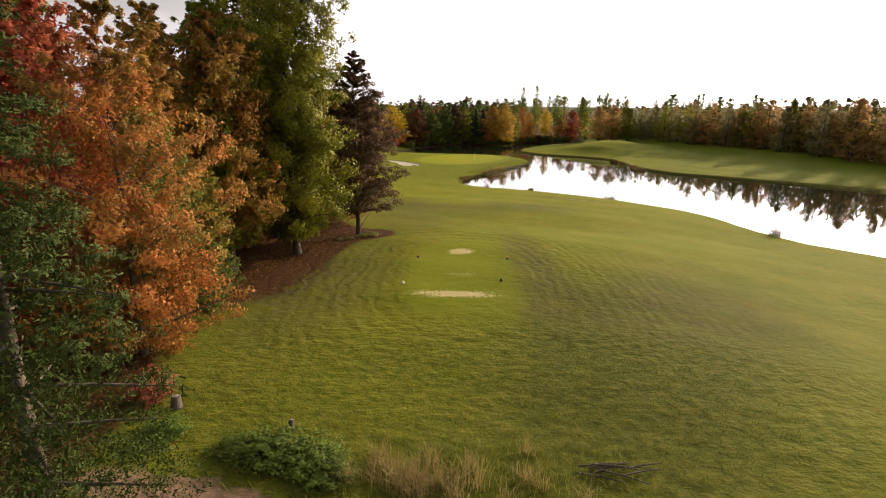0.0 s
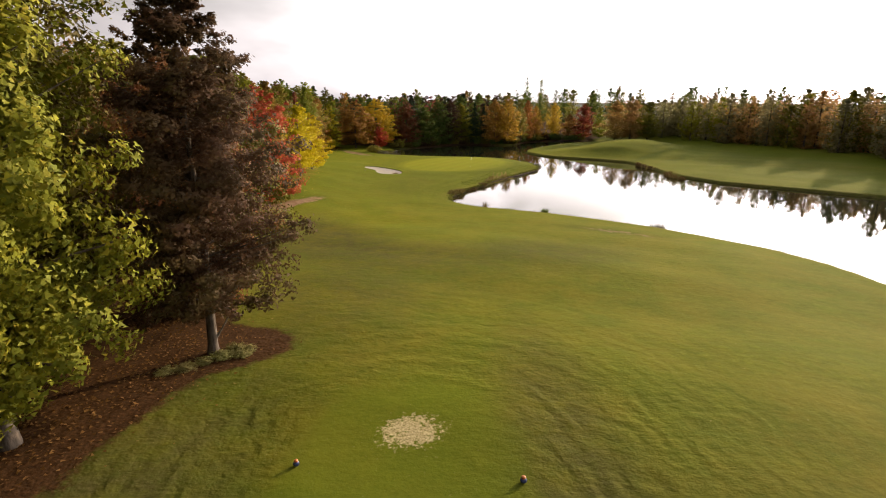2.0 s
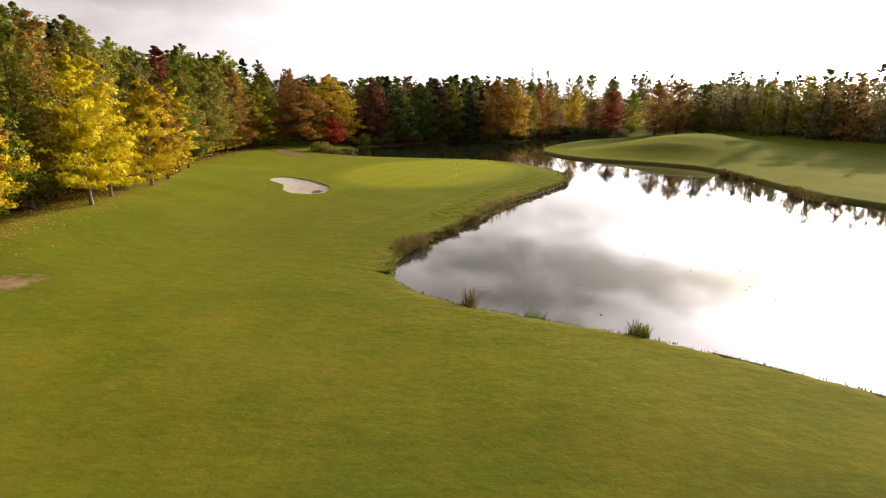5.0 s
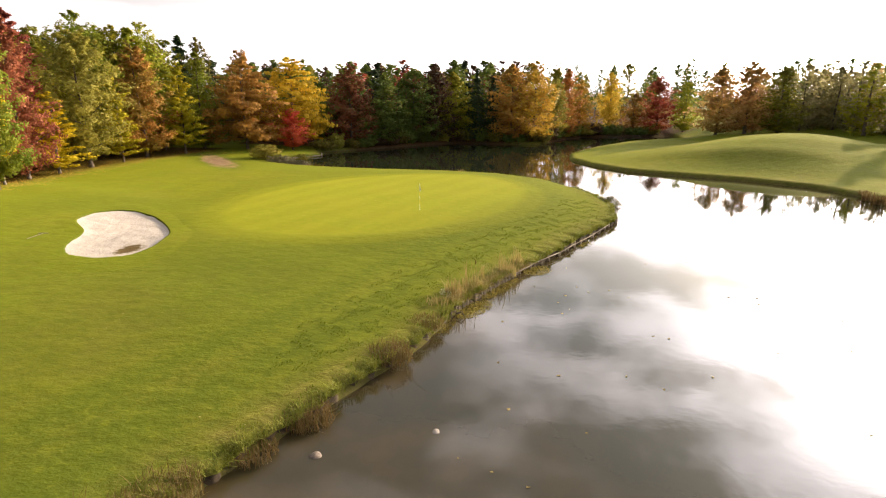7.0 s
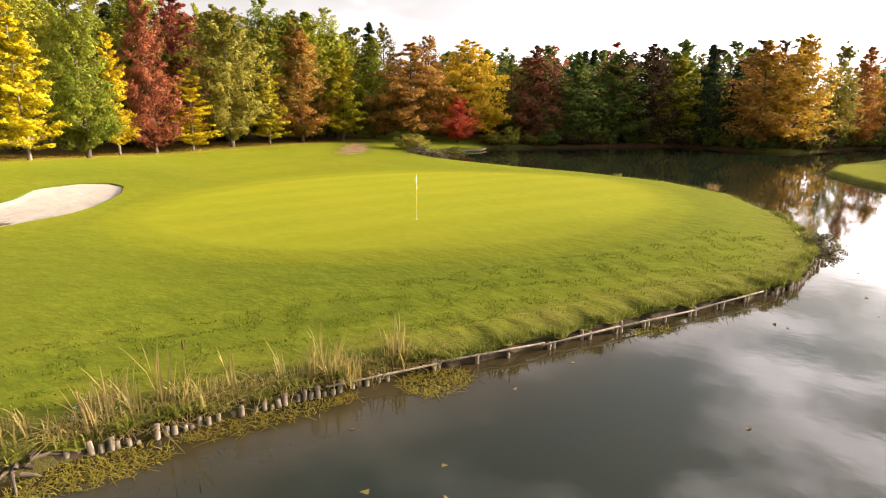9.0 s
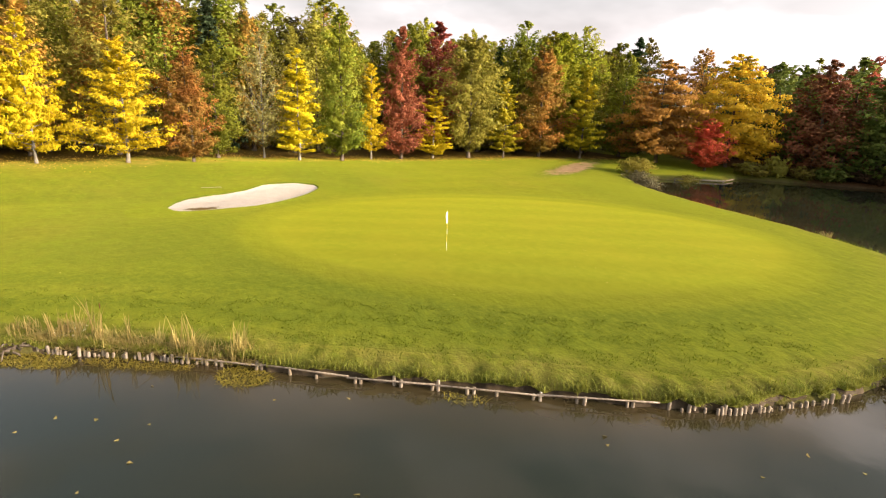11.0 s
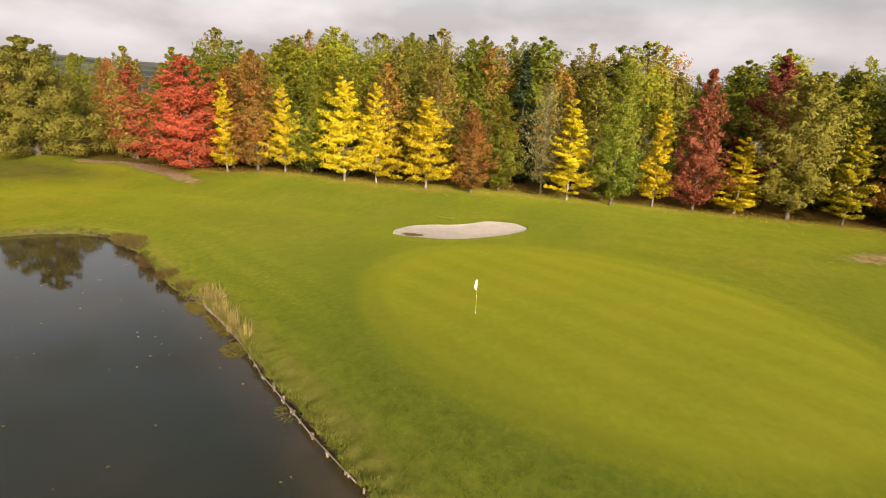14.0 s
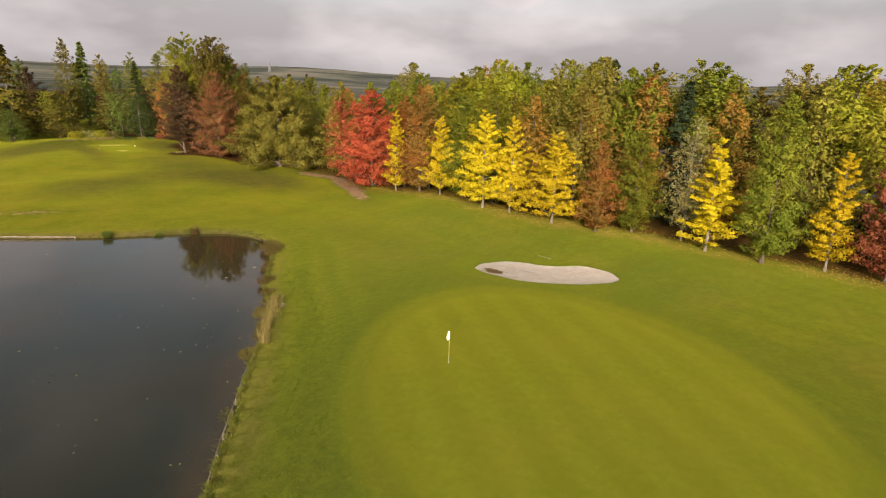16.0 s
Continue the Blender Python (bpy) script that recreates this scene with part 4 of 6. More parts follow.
# woods further off, coarser
for s in (1, 2, 3):
    shape("shore_oval", 160 + s, "ovate", 14, 3.4, 0.9, 130, 55, 0.24, 36, 0.135, 0.8, ragged=0.14)
    shape("shore_tall", 170 + s, "spire", 16, 3.2, 0.9, 130, 55, 0.24, 38, 0.135, 0.8, ragged=0.14)
    shape("wood_oval", 100 + s, "ovate", 16, 3.9, 0.8, 115, 60, 0.225, 36, 0.14, 0.85, 0.25, seen=6)
    shape("wood_tall", 110 + s, "spire", 18, 3.6, 0.8, 115, 60, 0.225, 40, 0.14, 0.85, 0.25, seen=6)
    shape("wood_cone", 120 + s, "cone", 19, 3.6, 0.8, 110, 55, 0.40, 4, 0.11, 0.5, 0.25, 0.22, seen=6)
    shape("back_oval", 180 + s, "ovate", 17, 4.0, 7.5, 100, 55, 0.215, 36, 0.145, 0.85, 0.25, seen=6)
    shape("back_tall", 190 + s, "spire", 18, 3.7, 7.5, 100, 55, 0.215, 40, 0.145, 0.85, 0.25, seen=6)
    shape("far_oval", 130 + s, "ovate", 16, 4.2, 0.1, 72, 23, 0.46, 36, 0.14, 0.85, 0.3, seen=2)
    shape("far_tall", 140 + s, "spire", 18, 3.8, 0.1, 72, 23, 0.46, 42, 0.14, 0.85, 0.3, seen=2)
    shape("far_cone", 150 + s, "cone", 19, 3.8, 0.1, 50, 28, 0.52, 4, 0.12, 0.5, 0.3, 0.2, seen=2)


def tree(key, which, x, y, tall, wide, colour, label, group="", turn=0.0, bark=None, category="tree", name="tree", tilt=0.0):
    """A tree of a known shape at a place, with its own height, spread and colour of leaf."""
    trunk, crown, h0, w0 = SHAPES[key][which % len(SHAPES[key])]
    root = new(name)
    root.matrix_world = pose(x, y, ground_z(x, y) - 0.05, tilt, 0, turn) @ Matrix.Diagonal((wide / w0, wide / w0, tall / h0, 1))
    for nm, me, mat in (("trunk", trunk, bark or BARK), ("crown", crown, LEAF[colour])):
        if not me.materials:
            me.materials.append(mat)
        ob = new(nm, me)
        ob.parent = root
        ob.material_slots[0].link = "OBJECT"
        ob.material_slots[0].material = mat
    return tagged(root, label, category, group)


SAY = {"yellow": "bright yellow", "gold": "golden", "amber": "amber yellow", "lime": "yellow-green", "citron": "lemon green", "elm": "olive and yellow-green", "green": "green", "deep": "dark green", "olive": "olive green", "oak": "olive green", "bronze": "orange-brown",
       "orange": "orange", "maple": "orange and green", "red": "red", "crimson": "crimson", "scarlet": "scarlet", "maroon": "dark red", "copper": "copper brown", "auburn": "auburn", "rust": "rust brown", "grey": "thin grey-green", "hazel": "haze-paled olive", "russet": "russet", "needle": "dark green", "fir": "dark green", "twig": "grey"}

# ---- the row of trees along the wood's edge ----
ROW = [
    ("close", 0, -21.3, 99.6, 15.3, 4.9, "crimson"), ("tall", 2, -24.2, 104.3, 14.5, 3.4, "bronze"), ("slim", 0, -21.3, 105.8, 12.3, 1.9, "yellow"), ("tall", 1, -22.8, 109.6, 15.8, 3.4, "bronze"),
    ("tier", 0, -23.4, 113.5, 11.4, 3.3, "yellow"), ("tier", 1, -25.8, 116.8, 12.2, 2.4, "lime"), ("tier", 2, -22.1, 123.2, 13.2, 4.3, "yellow"),
    ("tier", 0, -22.8, 127.2, 12.2, 3.4, "yellow"), ("tier", 1, -22.6, 133.9, 11.0, 4.4, "yellow"), ("tall", 2, -23.6, 139.2, 10.6, 2.5, "bronze"),
    ("tall", 0, -27.2, 141.6, 11.8, 3.1, "green"), ("birch", 0, -29.3, 146.4, 13.8, 2.8, "grey"), ("slim", 1, -27.4, 149.8, 11.8, 2.6, "yellow"),
    ("tall", 0, -28.5, 154.8, 16.6, 3.2, "green"), ("slim", 2, -31.9, 159.4, 11.8, 2.1, "yellow"), ("tall", 1, -33.2, 163.9, 16.6, 3.1, "maroon"),
    ("slim", 0, -33.3, 168.4, 9.1, 2.8, "yellow"), ("oval", 1, -33.4, 173.8, 16.7, 4.7, "olive"), ("slim", 1, -32.6, 178.9, 11.0, 2.4, "citron"),
    ("tall", 2, -33.3, 185.4, 16.4, 4.2, "bronze"), ("slim", 2, -30.4, 190.6, 13.5, 3.0, "citron"),
]
for i, (key, which, x, y, tall, wide, colour) in enumerate(ROW):
    tree(key, which, x, y, tall, wide, colour, SAY[colour] + " autumn tree at the edge of the wood", "trees along the wood's edge", turn=i * 67, bark=PALE_BARK if colour in ("grey", "yellow") else BARK)
LONE = [
    ("tall", 1, -37.5, 191.5, 18.5, 4.2, "lime"),
    ("tall", 0, -40.0, 172.0, 18.6, 4.6, "maroon"), ("conifer", 0, -44.5, 199.0, 19.5, 3.0, "needle"),
    ("spread", 0, -24.5, 199.5, 14.4, 7.4, "rust"), ("spread", 1, -19.0, 207.0, 15.6, 7.0, "amber"), ("oval", 0, -17.3, 200.8, 7.0, 2.9, "scarlet"),
    ("oak", 0, -18.4, 73.5, 17.2, 9.0, "oak"), ("tall", 2, -24.6, 86.0, 14.4, 3.6, "red"), ("tall", 1, -26.5, 94.0, 14.0, 3.4, "maroon"),
    ("elm", 0, -12.2, 45.0, 24.5, 4.8, "elm"), ("close_egg", 0, -8.15, 52.4, 17.6, 4.1, "copper"), ("close_tall", 1, -15.6, 51.0, 24.0, 4.6, "oak"),
    ("maple", 0, -12.6, 59.5, 17.0, 4.4, "auburn"), ("maple", 0, -14.9, 25.6, 17.0, 3.9, "maple"), ("tall", 2, -18.5, 36.0, 19.0, 3.8, "rust"),
    ("tall", 0, -16.4, 40.5, 20.0, 3.4, "green"), ("fir", 0, -10.5, 12.6, 19.5, 4.2, "fir"), ("oval", 1, -13.6, 30.6, 5.0, 1.7, "deep"),
    ("close", 1, -19.5, 26.5, 19.0, 4.2, "red"), ("tall", 1, -22.5, 31.0, 20.0, 4.2, "olive"), ("oval", 0, -22.0, 44.0, 20.0, 4.4, "bronze"),
    ("bush", 1, -12.4, 21.2, 1.5, 1.1, "maroon"), ("close_tall", 1, -15.8, 40.0, 19.0, 3.6, "bronze"), ("close_tall", 0, -18.6, 47.0, 21.0, 4.4, "green"),
    ("oval", 1, -16.2, 35.6, 9.0, 2.6, "olive"), ("bush", 0, -17.4, 46.4, 3.6, 2.0, "maroon"), ("oval", 2, -17.0, 31.0, 13.0, 3.2, "deep"),
]
for i, (key, which, x, y, tall, wide, colour) in enumerate(LONE):
    lone = tree(key, which, x, y, tall, wide, colour, SAY[colour] + (" bush beside the pond" if key == "bush" else " autumn tree standing in rough grass"), turn=i * 53 + 20, category="bush" if key == "bush" else "tree", name="bush" if key == "bush" else "tree")

    if key == "close_egg":
        c, q = math.cos(radians(i * 53 + 20)), math.sin(radians(i * 53 + 20))
        part("low_limb", solid([tube([(u * c, -u * q, z) for u, z in ((0.14, 0.75), (0.38, 1.15), (0.72, 1.75), (1.15, 2.3))], [0.055, 0.04, 0.028, 0.01], 6)]), PALE_BARK, lone)
SCRUB = [(-7.15, 52.55, 0.45, 0.55), (-6.75, 52.1, 0.36, 0.5), (-7.55, 51.85, 0.42, 0.5), (-8.15, 51.35, 0.30, 0.45), (-8.75, 50.75, 0.28, 0.5), (-9.5, 50.4, 0.25, 0.45), (-6.6, 52.75, 0.3, 0.4)]
for i, (x, y, t, w) in enumerate(SCRUB):
    tree("bush", i, x, y, t, w, "grey", "low pale green scrub at the foot of a tree", "scrub round the trunk", turn=i * 64, category="bush", name="bush")

BEHIND = [
    ("wood_tall", -12.3, -14, 20.0, 4.2, "deep"), ("wood_cone", -17.5, -13, 17.0, 4.4, "fir"), ("wood_oval", 3.2, -16, 13.0, 5.2, "oak"), ("wood_cone", 12.8, -20, 25.0, 7.4, "oak"),
    ("wood_tall", -4.5, -42, 28.0, 4.4, "oak"), ("wood_cone", -9.5, -44, 27.0, 5.0, "deep"), ("wood_oval", 6.5, -32, 19.0, 6.0, "copper"), ("wood_cone", 17.5, -32, 25.0, 6.0, "fir"),
    ("wood_oval", -14.0, -36, 13.0, 6.0, "oak"), ("wood_oval", -27.0, -52, 13.0, 5.5, "olive"), ("wood_oval", 14.5, -10, 9.0, 5.0, "deep"),
]
for i, (key, x, y, tall, wide, colour) in enumerate(BEHIND):
    tree(key, i, x, y, tall, wide, colour, SAY[colour] + (" conifer" if key == "wood_cone" else " tree") + " on the slope behind the tee", "trees behind the tee", turn=i * 37)
for i, (x, y) in enumerate([(0.5, -9), (-2.5, -10), (-5.5, -9.5), (-8.0, -11)]):
    tree("bush", i, x, y, 2.4, 2.2, "grey" if i % 2 else "lime", "rounded pale green shrub in a bed", "shrubs behind the tee", turn=i * 90, category="bush", name="bush")

# ---- the far shore of the back pond ----
SHORE = [
    ("oval", -9.5, 211.0, 14.6, 4.2, "auburn"), ("oval", -4.0, 214.0, 13.0, 4.4, "deep"), ("tall", 1.0, 220.0, 14.5, 4.4, "deep"), ("oval", 5.0, 223.5, 15.5, 4.2, "copper"),
    ("oval", 8.5, 227.0, 14.0, 4.8, "lime"), ("conifer", 13.5, 226.0, 14.4, 2.8, "needle"), ("conifer", 17.0, 227.5, 13.6, 2.8, "needle"), ("oval", 20.5, 225.0, 15.5, 4.8, "rust"),
    ("tall", 25.2, 224.5, 16.2, 4.4, "gold"), ("tall", 30.5, 233.5, 16.0, 2.8, "olive"), ("tall", 34.2, 240.0, 15.5, 3.2, "orange"), ("oval", 38.5, 247.0, 13.0, 3.6, "gold"),
    ("oval", 46.5, 251.0, 14.5, 3.2, "gold"), ("oval", 53.0, 252.0, 9.5, 4.2, "bronze"), ("oval", 58.5, 251.0, 14.0, 4.8, "red"), ("tall", 64.5, 250.0, 13.0, 3.2, "lime"),
    ("oval", 66.5, 236.0, 14.6, 5.2, "russet"), ("oval", 71.0, 232.5, 15.2, 5.4, "russet"), ("tall", 76.5, 230.0, 14.4, 4.4, "elm"),
]
for i, (key, x, y, tall, wide, colour) in enumerate(SHORE):
    tree(key if key == "conifer" else "shore_" + key, i, x, y, tall, wide * 1.12, colour, SAY[colour] + " tree on the far bank of the pond", "trees on the far bank", turn=i * 41)

shape("thicket", 85, "round", 2.4, 1.8, 0.1, 40, 28, 0.26, 30, 0.16, 0.8, 0.04, seen=8)
FAR_BANK = [(-12.4, 198.5), (-13.6, 203.4), (-4.8, 212), (2.0, 219.5), (9.4, 226.0), (18, 223.6), (26, 223.2), (32.0, 236.6), (41.5, 247.0), (60, 249.2)]
bank_s = np.concatenate([[0], np.cumsum([math.dist(a, b) for a, b in zip(FAR_BANK, FAR_BANK[1:])])])
brng = random.Random(21)
d = 6.0
while d < bank_s[-1]:
    x, y = float(np.interp(d, bank_s, [p[0] for p in FAR_BANK])), float(np.interp(d, bank_s, [p[1] for p in FAR_BANK]))
    colour = brng.choice(("deep", "oak", "copper", "deep", "olive"))
    tree("thicket", 0, x + brng.uniform(-0.4, 0.4), y + brng.uniform(0, 1.2), brng.uniform(1.4, 3.2), brng.uniform(1.5, 2.6), colour, SAY[colour] + " bush overhanging the far bank", "bushes on the far bank", turn=brng.uniform(0, 360), category="bush", name="bush")
    d += brng.uniform(2.0, 3.6)

# ---- woods behind ----
rng = random.Random(7)


def scatter(count, xr, yr, where, apart):
    placed = []
    for _ in range(count * 60):
        x, y = rng.uniform(*xr), rng.uniform(*yr)
        if where(x, y) and all((x - a) ** 2 + (y - b) ** 2 > apart ** 2 for a, b in placed):
            placed.append((x, y))
            if len(placed) == count:
                break
    return placed


def wood(places, palette, talls, label, kin="wood"):
    """Single trees of a wood near enough to be told apart; those deep inside are bare below."""
    for x, y in places:
        colour = rng.choice(palette)
        key = "wood_cone" if colour == "needle" else rng.choice((kin + "_oval", kin + "_tall"))
        t = rng.uniform(*talls)
        tree(key, rng.randrange(3), x, y, t, t * rng.uniform(0.22, 0.29), colour, SAY[colour] + " " + label, label, turn=rng.uniform(0, 360))


def far_wood(name, places, palette, talls, label):
    """A distant wood as one sheet of many trees."""
    me = bpy.data.meshes.new(name)
    slots = {c: i + 1 for i, c in enumerate(sorted(set(palette)))}
    me.materials.append(BARK)
    for c in slots:
        me.materials.append(LEAF[c])
    vs, fs, ms, ns, n = [], [], [], [], 0
    for x, y in places:
        colour = rng.choice(palette)
        key = "far_cone" if colour == "needle" else rng.choice(("far_oval", "far_tall"))
        trunk, crown, h0, w0 = SHAPES[key][rng.randrange(3)]
        t = rng.uniform(*talls)
        w = t * rng.uniform(0.26, 0.34)
        a = rng.uniform(0, 6.28)
        z = ground_z(x, y) - 0.1
        for me2, slot in ((trunk, 0), (crown, slots[colour])):
            v = np.empty(len(me2.vertices) * 3, np.float32)
            me2.vertices.foreach_get("co", v)
            v = v.reshape(-1, 3) * np.array([w / w0, w / w0, t / h0])
            v = np.stack([v[:, 0] * math.cos(a) - v[:, 1] * math.sin(a) + x, v[:, 0] * math.sin(a) + v[:, 1] * math.cos(a) + y, v[:, 2] + z], 1)
            f = np.empty(len(me2.loops), np.int32)
            me2.loops.foreach_get("vertex_index", f)
            vs.append(v)
            q = LOBES[me2.name] if slot else unit(v - np.array([x, y, 0]) * 1.0 * np.array([1, 1, 0]) - np.array([0, 0, 1]) * v[:, 2:])
            ns.append(np.stack([q[:, 0] * math.cos(a) - q[:, 1] * math.sin(a), q[:, 0] * math.sin(a) + q[:, 1] * math.cos(a), q[:, 2]], 1) if slot else q)
            f = f.reshape(-1, 3) if slot else np.concatenate([f.reshape(-1, 4)[:, :3], f.reshape(-1, 4)[:, [0, 2, 3]]])
            fs.append(f + n)
            ms.append(np.full(len(f), slot))
            n += len(v)
    fill(me, np.concatenate(vs), np.concatenate(fs))
    me.normals_split_custom_set_from_vertices(np.concatenate(ns))
    me.polygons.foreach_set("material_index", np.concatenate(ms).astype(np.int32))
    tagged(new(name, me), label, "wood", kind="stuff")


WOOD = ["green", "lime", "olive", "green", "lime", "bronze", "elm", "green", "lime", "needle", "green", "olive", "elm", "oak", "green", "olive", "elm", "rust"]
wood(scatter(34, (-48, -26), (98, 198), lambda x, y: -8.0 < x - treeline(y) + 11.0 < 0, 3.0), WOOD, (14.5, 18.5), "tree in the autumn wood")
wood(scatter(18, (-40, -24), (84, 134), lambda x, y: -13.5 < x - treeline(y) < -5.5, 3.6), WOOD, (14.5, 17), "tree in the autumn wood")
wood(scatter(78, (-58, -28), (92, 212), lambda x, y: x < treeline(y) - 13, 3.6), WOOD, (15.5, 21.0), "tree in the autumn wood", "back")
wood(scatter(26, (-44, -16), (10, 84), lambda x, y: x < treeline(y) - 8.5 and (x + 18) ** 2 + (y - 73.5) ** 2 > 150, 4.4), WOOD + ["bronze", "orange"], (12.5, 16), "tree in the autumn wood")
for i, (x, y) in enumerate([(-31.5, 199), (-34.5, 206), (-30.0, 213), (-37.5, 197), (-25.0, 216), (-40, 205)]):
    tree(("wood_oval", "wood_tall")[i % 2], i, x, y, 15.5 + (i * 7) % 4, 4.0, ("green", "oak", "bronze", "olive", "deep", "green")[i], "tree in the autumn wood", "tree in the autumn wood", turn=i * 50)
DARK = ["deep", "needle", "needle", "copper", "green", "olive", "maroon", "deep", "deep"]
far_wood("wood_beyond_pond", scatter(125, (-60, 62), (214, 284), lambda x, y: y > 219 + 0.62 * max(0, x + 4) and x < 27, 3.1), DARK, (13, 16.5), "dense dark mixed wood behind the back pond")
# haze over the far lawn is put into these pale leaf colours
PALE_WOOD = ["hazel", "hazel", "olive", "hazel", "hazel", "elm", "russet", "lime"]
far_wood("wood_beyond_lawn", scatter(45, (80, 130), (210, 262), lambda x, y: 0 < x - 86 - 0.42 * (228 - y) < 28, 4.2), PALE_WOOD, (12.0, 15.0), "dense wood beyond the far lawn")
far_wood("tall_wood_beyond_lawn", scatter(95, (90, 180), (95, 210), lambda x, y: 0 < x - 86 - 0.42 * (228 - y) < 30, 4.2), PALE_WOOD + ["russet"], (14.5, 18.0), "taller hazy wood at the far side of the lawn")
far_wood("distant_wood", scatter(64, (-20, 260), (320, 420), lambda x, y: True, 6.0), ["deep", "green", "olive", "bronze", "deep"], (15, 20), "distant wood closing the view")
far_wood("wood_south", scatter(50, (-90, 70), (-120, -34), lambda x, y: not (-26 < x < 16 and y > -78), 5.5), ["deep", "deep", "olive", "oak", "copper", "grey", "green"], (12, 18), "conifers and trees on the slope behind the tee")
far_wood("wood_west", scatter(30, (-160, -66), (-60, 230), lambda x, y: True, 9.0), WOOD, (9, 12), "autumn wood running on to the west")


# ---- the bunker ----
def bunker():
    """Sand in a kidney-shaped hollow, with a rounded turf lip; its south lobe is damp."""
    n = 120
    rings = [0.0, 0.25, 0.45, 0.62, 0.75, 0.86, 0.94, 0.98, 1.0]

    def at(r, i):
        a = 2 * math.pi * i / n
        r = r * (1 + 0.012 * math.sin(5 * a) + 0.008 * math.sin(13 * a + 1))
        u = r * math.cos(a)
        shift, half = bunker_waist(np.clip(u, -1.2, 1.2))
        v = shift + half * r * math.sin(a)
        u *= 6.5
        return float(-10.1 - 0.543 * u + 0.84 * v), float(142.65 + 0.84 * u + 0.543 * v)

    level = np.array([float(meadow(*at(1.0, i))) for i in range(n)])
    mid = float(level.mean())
    vs, damp = [], []
    for r in rings:
        for i in range(n):
            x, y = at(r, i)
            rim = level[i] * r + mid * (1 - r)
            z = rim - 0.05 - 0.14 * (1 - r ** 5) + 0.05 * noise.noise((x * 0.9, y * 0.9, 0.0))
            vs.append((x, y, z))
            damp.append(float(np.exp(-(((x + 7.0) / 0.75) ** 2 + ((y - 139.1) / 1.15) ** 2))))
    fs = [(k * n + i, k * n + (i + 1) % n, (k + 1) * n + (i + 1) % n, (k + 1) * n + i) for k in range(len(rings) - 1) for i in range(n)]
    me = bpy.data.meshes.new("sand")
    fill(me, vs, fs)
    mask(me, "damp", np.array(damp))
    k = Mat("bunker_sand")
    v = k.coords()
    f = k.noise(v, 1.2, 6.0, 0.65)
    g = k.noise(v, 26.0, 3.0, 0.7)
    col = k.mix(k.span(g, 0.3, 0.7), k.ramp(f, (0.3, (0.28, 0.245, 0.20)), (0.7, (0.39, 0.35, 0.295))), (0.43, 0.39, 0.335))
    wet = k.math("ADD", k.attr("damp"), k.span(k.noise(v, 2.5, 4.0, 0.7), 0.25, 0.75, -0.3, 0.3))
    col = k.mix(k.span(wet, 0.35, 0.6), col, (0.10, 0.068, 0.024))
    k.bump(k.math("ADD", f, k.math("MULTIPLY", g, 0.15)), 0.7, 0.12)
    root = tagged(new("bunker"), "pale sand bunker with a damp end beside the green", "bunker", kind="structure")
    part("sand", me, k.finish(col, 0.95, 0.1), root)
    vs = []
    for r, up in ((0.985, -0.16), (0.992, -0.04), (1.0, 0.014), (1.02, 0.022), (1.06, 0.020), (1.16, 0.020), (1.32, 0.018), (1.56, -0.02)):
        for i in range(n):
            x, y = at(r * (1 + 0.004 * math.sin(2.3 * i) + 0.003 * math.sin(3.7 * i)), i)
            vs.append((x, y, float(meadow(x, y)) + up))
    fs = [(k2 * n + i, k2 * n + (i + 1) % n, (k2 + 1) * n + (i + 1) % n, (k2 + 1) * n + i) for k2 in range(7) for i in range(n)]
    me = bpy.data.meshes.new("turf_lip")
    fill(me, vs, fs)
    part("turf_lip", me, GROUND, root)


bunker()


# ---- flag, markers, rake ----
def bar(a, b, r, sides=8):
    a, b = np.array(a, float), np.array(b, float)
    c = (b - a) / max(1e-6, np.linalg.norm(b - a)) * r * 0.4
    return tube([a, a + c * 0.2, a + c, b - c, b - c * 0.2, b], [0.001, r * 0.8, r, r, r * 0.8, 0.001], sides)


def flagstick(x, y):
    z = ground_z(x, y)
    root = tagged(new("flagstick"), "white flag hanging on a thin pole in the green", "flag")
    root.location = (x, y, z)
    part("pole", solid([bar((0, 0, -0.1), (0, 0, 2.05), 0.007)]), WHITE, root)
    for lo, hi in ((0.45, 0.85), (1.1, 1.4)):
        part("band", solid([bar((0, 0, lo), (0, 0, hi), 0.0085)]), POLE_YELLOW, root, "yellow painted band")
    vs, fs = [], []
    for i in range(9):
        u = i / 8
        for j in range(9):
            v = j / 8
            w = 0.17 * (0.35 + 0.65 * math.sin(math.pi * min(1, 0.2 + 0.75 * v))) * u
            vs.append((0.45 * w + 0.05 * math.sin(5 * u + 4 * v) * u, -0.9 * w + 0.04 * math.cos(6 * u + 2 * v) * u, 2.05 - 0.48 * v - 0.14 * u))
    for i in range(8):
        for j in range(8):
            fs.append((i * 9 + j, i * 9 + 9 + j, i * 9 + 10 + j, i * 9 + 1 + j))
    me = bpy.data.meshes.new("flag")
    fill(me, vs, fs)
    part("flag", me, CLOTH, root)
    ring = [(0.058 * math.cos(a), 0.058 * math.sin(a)) for a in np.linspace(0, 2 * math.pi, 20, endpoint=False)]
    vs = [(p[0] * k2, p[1] * k2, zz) for k2, zz in ((0.92, -0.08), (0.92, 0.004), (1.0, 0.004), (1.0, -0.02)) for p in ring]
    fs = [(a * 20 + i, a * 20 + (i + 1) % 20, (a + 1) * 20 + (i + 1) % 20, (a + 1) * 20 + i) for a in range(3) for i in range(20)]
    me = bpy.data.meshes.new("cup")
    fill(me, vs, fs)
    part("cup", me, WHITE, root)


flagstick(8.85, 149.95)

